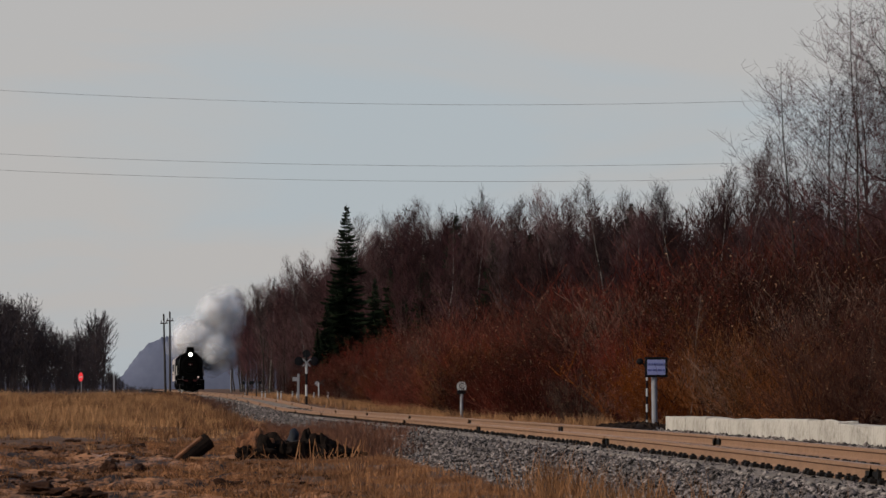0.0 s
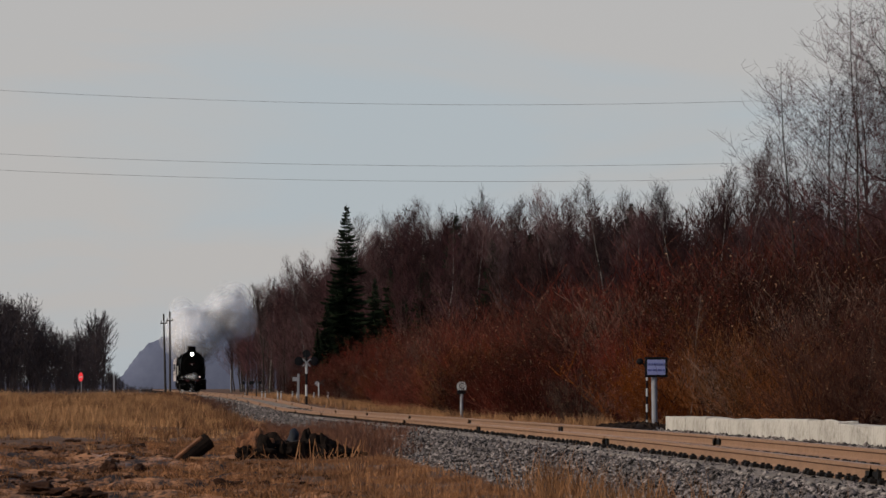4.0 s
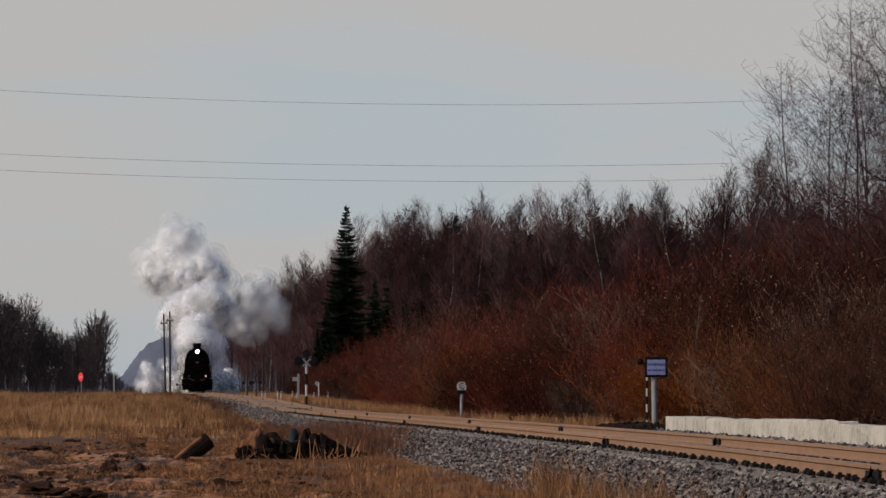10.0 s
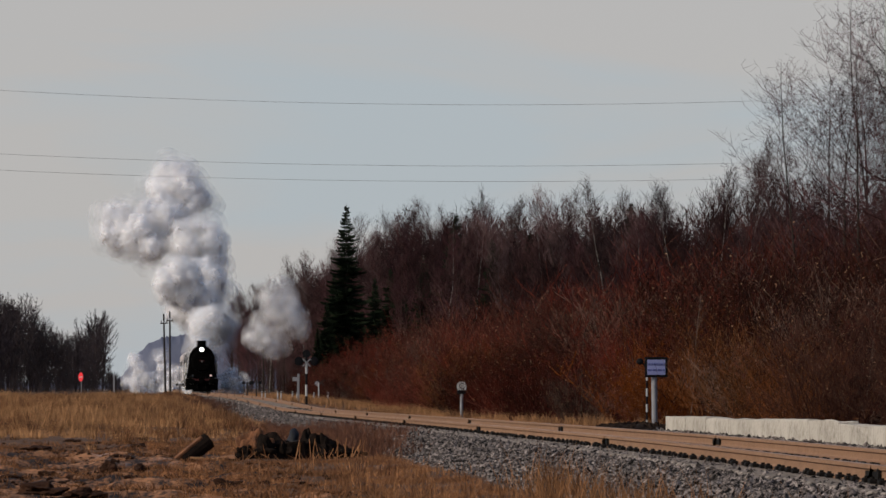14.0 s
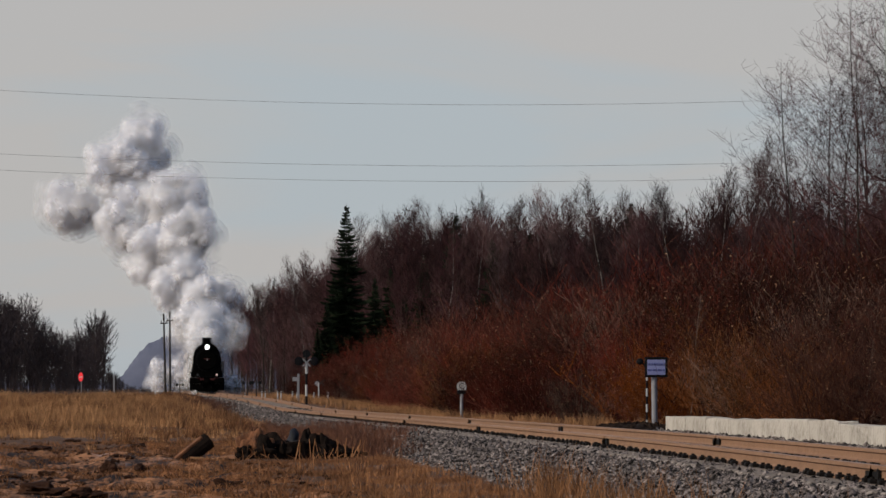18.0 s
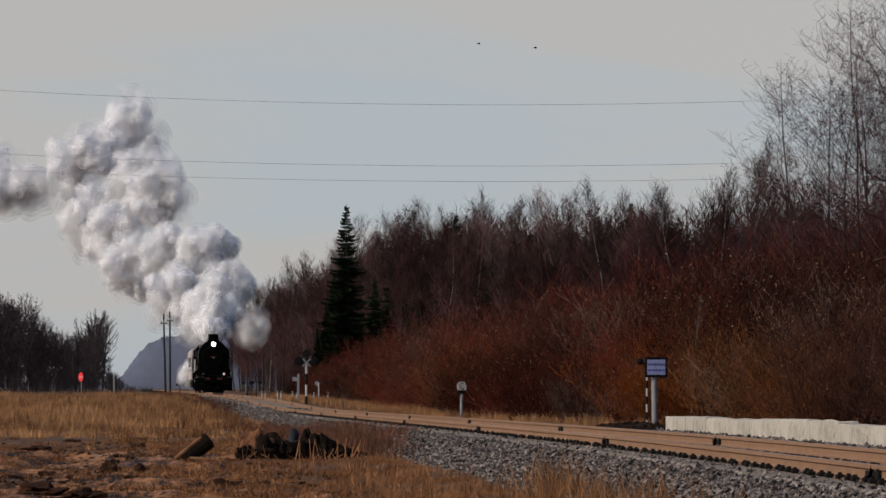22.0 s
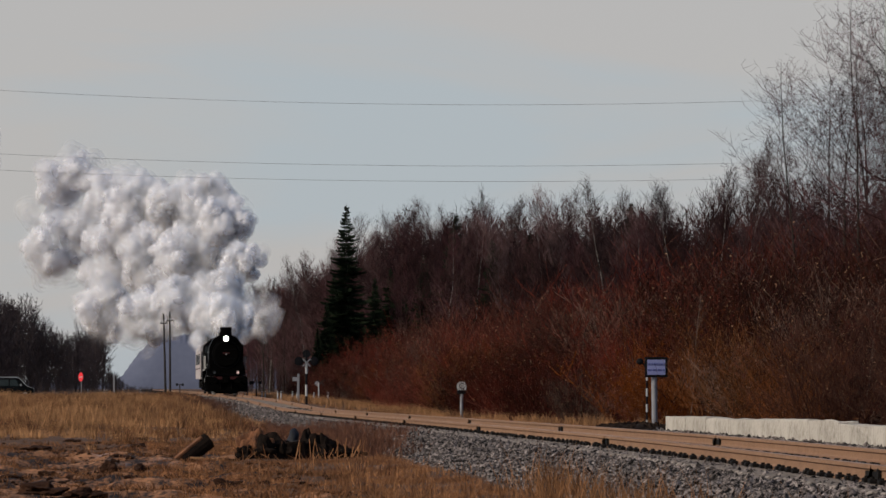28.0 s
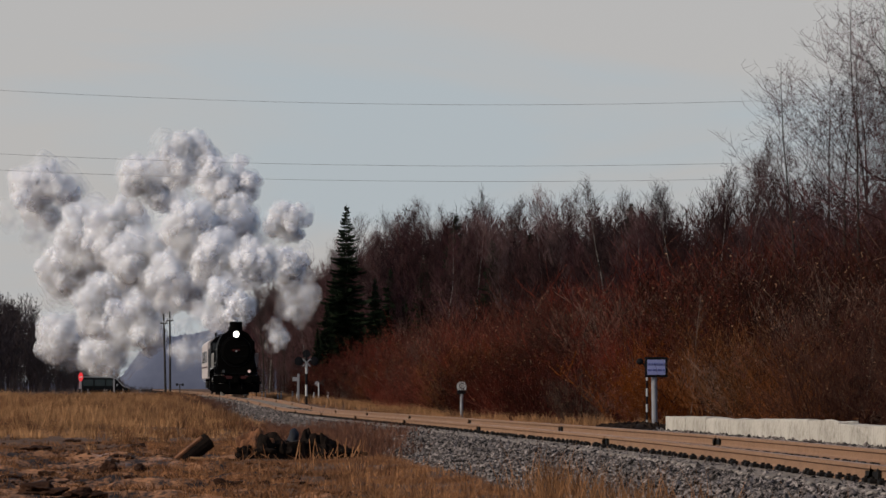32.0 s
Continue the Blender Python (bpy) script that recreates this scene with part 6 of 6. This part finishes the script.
# The steam in groups of billows: (kind, seconds at which it leaves the chimney, rows); kind 0 is dense, 1 a veil, 2 half thin;
# a row is seconds, the place of the group's middle and its reach in metres.
PLUME = [
    (1, -9, [(0, 11.4, 562, 10.0, 1.7), (3, 11.9, 561, 10.4, 2.2), (6, 14.2, 560, 9.1, 1.9), (9, 15.9, 558, 10.7, 2.6), (13, 17.0, 557, 11.0, 2.7), (16, 24.0, 630, 9.5, 3.0), (20, 33.0, 720, 8.0, 4.0), (32, 40.0, 760, 6.0, 4.0)]),
    (1, -9, [(0, 9.7, 562, 7.9, 1.7), (3, 10.1, 561, 8.7, 2.3), (6, 12.2, 560, 8.5, 2.3), (9, 13.5, 558, 9.4, 2.9), (13, 14.4, 557, 8.8, 2.6), (16, 24.0, 640, 6.0, 3.0), (20, 33.0, 730, 4.0, 3.0), (32, 40.0, 760, 4.0, 3.0)]),
    (2, -9, [(0, 8.4, 562, 6.6, 1.2), (3, 7.4, 561, 7.5, 1.9), (6, 9.6, 560, 9.1, 2.4), (9, 7.1, 558, 14.7, 2.8), (13, 6.7, 557, 22.5, 2.7), (17, 3.8, 555, 26.9, 3.7), (20, 1.0, 554, 29.4, 4.5), (24, 0.3, 552, 28.7, 4.4), (29, -22.0, 548, 29.0, 4.8), (32, -34.0, 546, 29.0, 6.0)]),
    (2, -9, [(0, 10.5, 562, 5.6, 0.9), (3, 8.4, 561, 6.9, 1.4), (6, 8.8, 560, 10.2, 2.1), (9, 5.8, 558, 13.3, 2.4), (13, 1.9, 557, 18.4, 3.2), (17, -4.5, 555, 20.6, 2.9), (20, -8.6, 554, 23.4, 3.5), (24, -18.0, 552, 25.0, 5.2), (29, -36.0, 550, 26.0, 7.0), (32, -48.0, 549, 26.0, 8.0)]),
    (2, 2, [(3, 8.0, 557, 6.3, 0.9), (6, 8.3, 556, 7.5, 1.9), (9, 8.5, 555, 11.3, 3.1), (13, 7.3, 553, 20.2, 3.3), (17, 1.3, 551, 24.5, 4.4), (20, -4.1, 550, 24.5, 4.4), (24, -5.0, 549, 25.7, 4.7), (29, -6.6, 547, 21.8, 5.0), (32, -9.1, 545, 21.8, 4.4)]),
    (2, 6, [(9, 7.6, 539, 7.9, 2.6), (13, 4.3, 537, 17.5, 3.4), (17, 2.5, 536, 19.0, 4.0), (20, -0.9, 534, 21.4, 4.0), (24, -4.0, 533, 17.6, 3.7), (29, -6.7, 531, 16.4, 3.8), (32, -5.2, 530, 14.5, 3.7)]),
    (2, 6.5, [(9, 8.6, 536, 9.1, 2.2), (13, 8.0, 534, 14.9, 3.2), (17, 6.4, 532, 20.4, 3.4), (20, 3.1, 531, 22.8, 3.8), (24, 0.9, 530, 23.0, 4.3), (29, -1.5, 528, 19.9, 4.4), (32, -3.9, 526, 17.4, 3.9)]),
    (2, 8, [(9, 9.1, 526, 9.9, 2.2), (13, 9.5, 525, 12.0, 2.4), (17, 5.4, 523, 14.3, 3.7), (20, 1.2, 522, 17.3, 3.5), (24, -1.5, 520, 17.3, 3.7), (29, -0.9, 518, 13.6, 4.1), (32, -6.2, 517, 6.5, 2.4)]),
    (0, 9, [(13, 7.4, 518, 8.9, 2.7), (17, 7.7, 517, 16.0, 2.9), (20, 5.3, 516, 19.2, 3.4), (24, 2.4, 514, 22.4, 3.5), (29, 1.5, 512, 18.8, 3.9), (32, -0.3, 511, 17.0, 3.8)]),
    (0, 10, [(13, 5.6, 512, 12.3, 2.5), (17, 7.6, 510, 10.8, 3.3), (20, 2.9, 509, 13.7, 3.4), (24, 0.0, 507, 12.8, 3.4), (29, -1.7, 505, 8.1, 2.9), (32, -1.7, 504, 4.6, 2.3)]),
    (0, 11.5, [(13, 8.8, 502, 7.5, 1.7), (17, 9.6, 500, 8.6, 2.4), (20, 6.6, 499, 13.2, 3.4), (24, 4.0, 498, 15.4, 3.5), (29, 2.6, 496, 13.7, 3.8), (32, -1.4, 494, 9.6, 3.5)]),
    (0, 14, [(17, 8.6, 483, 6.7, 1.2), (20, 9.6, 482, 11.7, 2.7), (24, 6.6, 481, 16.0, 3.0), (29, 5.0, 479, 19.0, 3.2), (32, 3.0, 477, 20.9, 3.3)]),
    (0, 14.5, [(17, 6.9, 480, 6.9, 1.5), (20, 6.9, 479, 9.1, 2.8), (24, 3.3, 477, 10.7, 3.3), (29, 2.2, 475, 7.7, 2.6), (32, 1.6, 474, 7.7, 3.2)]),
    (0, 17, [(20, 9.8, 462, 8.0, 2.1), (24, 10.0, 460, 14.9, 2.4), (29, 7.4, 458, 19.3, 2.7), (32, 6.0, 457, 22.1, 2.9)]),
    (0, 17.5, [(20, 7.9, 458, 6.9, 1.5), (24, 8.4, 457, 11.1, 3.3), (29, 6.0, 455, 13.7, 3.7), (32, 2.3, 453, 13.1, 3.5)]),
    (0, 20, [(24, 10.3, 439, 8.7, 2.0), (29, 9.0, 437, 17.7, 2.4), (32, 9.3, 435, 19.4, 2.6)]),
    (0, 20.5, [(24, 6.2, 435, 7.4, 2.2), (29, 5.2, 433, 8.9, 2.9), (32, 5.2, 432, 10.6, 3.1)]),
    (0, 21, [(24, 10.4, 431, 12.1, 1.8), (29, 11.3, 429, 12.7, 2.0), (32, 14.6, 428, 15.7, 2.0)]),
    (0, 24, [(27, 8.4, 407, 7.2, 1.4), (29, 8.4, 406, 12.4, 2.4), (32, 9.3, 405, 14.7, 2.4)]),
    (0, 24.5, [(27, 7.9, 403, 6.7, 1.3), (29, 7.4, 402, 8.6, 2.4), (32, 6.0, 401, 14.3, 2.6)]),
    (0, 25.5, [(29, 10.4, 394, 7.3, 1.6), (32, 13.4, 393, 11.1, 1.7)]),
    (1, 27, [(29, 9.9, 382, 5.1, 1.2), (32, 11.5, 381, 5.1, 1.3)]),
    (0, 27, [(29, 8.3, 382, 7.3, 1.5), (32, 7.9, 381, 11.0, 2.5)]),
    (0, 28.5, [(29.5, 8.5, 370, 6.7, 0.9), (32, 10.0, 369, 10.7, 1.8)]),
    (0, 29.3, [(30.5, 8.6, 364, 6.8, 0.8), (32, 7.3, 363, 7.4, 1.9)]),
    (0, 30, [(31, 8.4, 358, 6.6, 0.7), (32, 8.6, 358, 7.1, 1.2)]),
    (1, 26, [(29, 5.8, 390, 5.4, 1.4), (32, 5.4, 389, 5.2, 1.8)]),
    (1, 15, [(17, 10.1, 477, 6.6, 1.4), (20, 11.8, 476, 6.3, 1.5), (24, 12.8, 474, 7.7, 1.6), (29, 13.8, 472, 8.2, 1.9), (32, 16.5, 471, 9.8, 2.4)]),
]
COCKS = [
    [(0, 0.0, 3.0, -4.2, 0.25), (7, 0.0, 3.0, -4.2, 0.25), (9, -3.1, 12, -4.0, 1.1), (13, -5.4, 20.0, -3.4, 1.6), (17, -3.8, 29.0, -3.6, 1.4), (19, -3.1, 33.0, -3.6, 1.1), (24, 0.0, 44.0, -3.2, 0.5), (32, 0.0, 48.0, -3.2, 0.5)],
    [(0, 0.0, 3.0, -4.2, 0.25), (4, 0.0, 3.0, -4.2, 0.25), (6, -1.0, 12, -4.6, 0.4), (9, -1.8, 18.0, -4.2, 0.7), (13, -2.7, 27.0, -3.7, 1.2), (17, -2.3, 35.0, -3.8, 1.0), (19, -2.1, 39.0, -4.0, 0.7), (24, 0.0, 44.0, -3.2, 0.5), (32, 0.0, 48.0, -3.2, 0.5)],
    [(0, 0.0, 3.0, -4.2, 0.25), (4, 0.0, 3.0, -4.2, 0.25), (6, 3.1, 12, -4.6, 0.6), (9, 3.5, 18.0, -4.3, 1.0), (13, 3.6, 27.0, -4.1, 1.0), (17, 3.3, 35.0, -4.3, 0.7), (19, 3.0, 39.0, -4.3, 0.5), (24, 0.0, 44.0, -3.2, 0.5), (32, 0.0, 48.0, -3.2, 0.5)],
    [(0, 0.0, 3.0, -4.2, 0.25), (7, 0.0, 3.0, -4.2, 0.25), (9, 2.5, 12, -4.4, 0.5), (13, 4.4, 20.0, -3.5, 0.7), (17, 2.8, 29.0, -4.4, 0.3), (19, 2.3, 33.0, -4.4, 0.3), (24, 0.0, 44.0, -3.2, 0.5), (32, 0.0, 48.0, -3.2, 0.5)],
]


def glide(t, rows, c):
    """Column c of the rows at t, with an eased slope at each row."""
    ts, vs = np.array([r[0] for r in rows], dtype=float), np.array([r[c] for r in rows], dtype=float)
    if t >= ts[-1]:
        return float(vs[-1])
    i = int(np.searchsorted(ts, t, side="right")) - 1
    m = np.gradient(vs, ts) if len(ts) > 2 else np.zeros(len(ts))
    m = np.where(np.arange(len(ts)) == 0, 0, m)
    for k in range(1, len(ts) - 1):
        if vs[k] == vs[k - 1]:
            m[k] = 0
    h = ts[i + 1] - ts[i]
    u = (t - ts[i]) / h
    return float((2 * u ** 3 - 3 * u ** 2 + 1) * vs[i] + (u ** 3 - 2 * u ** 2 + u) * h * m[i] + (-2 * u ** 3 + 3 * u ** 2) * vs[i + 1] + (u ** 3 - u ** 2) * h * m[i + 1])


def billows(name, groups, label, category, size):
    """Groups of rigid billows; one waits under the engine until it is blown out of the chimney."""
    rng = random.Random(17)
    plume = thing(name, pose(0, 0, 0), label, category)
    rows_of = []
    for g, (kind, birth, rows) in enumerate(groups):
        big = max(r[4] for r in rows)
        solid, veils = ((20, 10), (0, 7), (11, 9))[kind]
        first = rows[0][0]
        before = [t for t in range(0, 33, 2) if t < birth - 0.8]
        after = sorted({first, *(r[0] for r in rows)} | {t for t in range(0, 33, 2) if t > first})
        for k in range(solid + veils):
            veil = k >= solid
            me = rng.choice(WISPS if veil else PUFFS)
            s = size * max(0.5, min(2.4, big * 0.55)) * (rng.uniform(1.1, 1.5) if veil else (rng.uniform(0.85, 1.1) if k % 3 == 0 else rng.uniform(0.55, 0.85)))
            puff = part("steam_wisp" if veil else "steam_puff", me, None, plume)
            puff.scale = (s, s, s)
            while True:
                off = Vector((rng.uniform(-1, 1), rng.uniform(-1, 1), rng.uniform(-1, 1)))
                if 0.1 < off.length < 1:
                    break
            off = off.normalized() * (off.length if k % 3 == 0 else off.length ** 0.5)
            a0, a1, a2 = rng.uniform(0, 360), rng.uniform(0, 360), rng.choice((-1, 1)) * rng.uniform(2.0, 6.0)
            turn = (a0, a1)
            keys = []
            if birth > 0:
                store = Vector((rng.uniform(-0.1, 0.1), 14 + rng.uniform(0, 8), -4.2))
                lag = rng.uniform(0, 0.35) * (first - birth)
                for t in before + [birth - 0.8 + lag]:
                    y = train_y(t)
                    c = Vector((TRACK_X, y, float(rail_z(y)))) + store
                    keys.append((t, pose(c.x, c.y, c.z, *turn, a2 * t)))
                t = birth + lag
                y = train_y(t)
                keys.append((t, pose(TRACK_X + 0.1 * off.x, y + 2.5, float(rail_z(y)) + 4.6, *turn, a2 * t)))
            for t in after:
                reach = glide(t, rows, 4)
                spread = max(0.12, 1.10 * reach - (0.35 if veil else 0.6) * s)
                c = Vector([glide(t, rows, q) for q in (1, 2, 3)]) + off * spread
                keys.append((t, pose(c.x, c.y, c.z, *turn, a2 * t)))
            if keys[-1][0] < 32:
                keys.append((32.0, keys[-1][1]))
            rows_of.append((puff, keys))
    return rows_of


def beside(rows):
    """Rows given beside the engine, turned into places in the world."""
    return [(t, TRACK_X + a, train_y(t) + b, float(rail_z(train_y(t))) + 5.04 + c, r * (1.5 if 5 < t < 20 else 1.0)) for t, a, b, c, r in rows]


STEAM = billows("steam_plume", PLUME, "billowing white steam plume rising from the chimney", "steam", 1.0)
COCK_STEAM = billows("cylinder_steam", [(1 if k == 3 else 2, -9, beside(r)) for k, r in enumerate(COCKS)], "low white steam drifting beside the wheels", "steam", 0.8)


def motions():
    times = [0.5 * k for k in range(65)]
    for ob, back in ((LOCO, -1.55), (TENDER, 11.9), (COACH, 21.6)):
        walk(ob, [(t, pose(TRACK_X, train_y(t) + back, float(rail_z(train_y(t) + back + 5)))) for t in times])
    # wheels and rods: the angle follows from the way gone
    fine = []
    t = 0.0
    last = 0.0
    fine.append(0.0)
    while t < 32.0:
        t = round(t + 1 / 30, 4)
        if abs(train_y(t) - train_y(last)) / 0.75 > radians(72):
            last = t
            fine.append(t)
    if fine[-1] < 32.0:
        fine.append(32.0)
    start = train_y(0.0)
    wheels = [c for c in LOCO.children if c.name.startswith("driving_wheel")]
    rods = [c for c in LOCO.children if c.name.startswith("coupling_rod")]
    for w in wheels:
        x, y, z = w.location
        walk(w, [(t, pose(x, y, z, -math.degrees((train_y(t) - start) / 0.75) * -1)) for t in fine])
    for r in rods:
        side = 1 if r.location.x > 0 else -1
        rows = []
        for t in fine:
            a = (train_y(t) - start) / 0.75 + (0 if side > 0 else math.pi / 2)
            rows.append((t, pose(side * 0.98, 0.3 * math.cos(a), 0.75 + 0.3 * math.sin(a))))
        walk(r, rows)
    # the van rolls up to the crossing
    y = 468.0
    z = float(ground_z(-2.0, 432)) - 0.14
    front = ((0, -60), (19, -40), (22, 5), (23, 26), (25.5, 38), (28, 62), (29, 86), (30, 127), (31, 179), (32, 231))
    walk(VAN, [(t, pose((f - 215) / 18.59 - 2.42, y, z)) for t, f in front])
    # two birds cross the sky
    flights = (((0, 1.0, 17.8), (16, -9.0, 17.8), (20, 1.5, 17.2), (21, 7.1, 17.8), (22, 18.2, 18.9), (23, 31.3, 19.8), (24, 44.0, 20.2), (26, 70.0, 21.0), (32, 150.0, 22.0)),
               ((0, 1.0, 18.2), (16, -8.0, 18.2), (20, 3.5, 17.9), (21, 10.2, 18.0), (22, 21.1, 18.7), (23, 32.5, 18.3), (24, 44.0, 18.4), (26, 70.0, 19.0), (32, 150.0, 20.0)))
    for b, way in zip(BIRDS, flights):
        walk(b, [(t, pose(x if t > 19 else -30.0 + 0.9 * t, 250.0, z)) for t, x, z in way])
        for c in b.children:
            c.scale = (0.6, 0.6, 0.6)
    for puff, keys in STEAM + COCK_STEAM:
        walk(puff, keys)


sleepers()
ballast_stones()
motions()
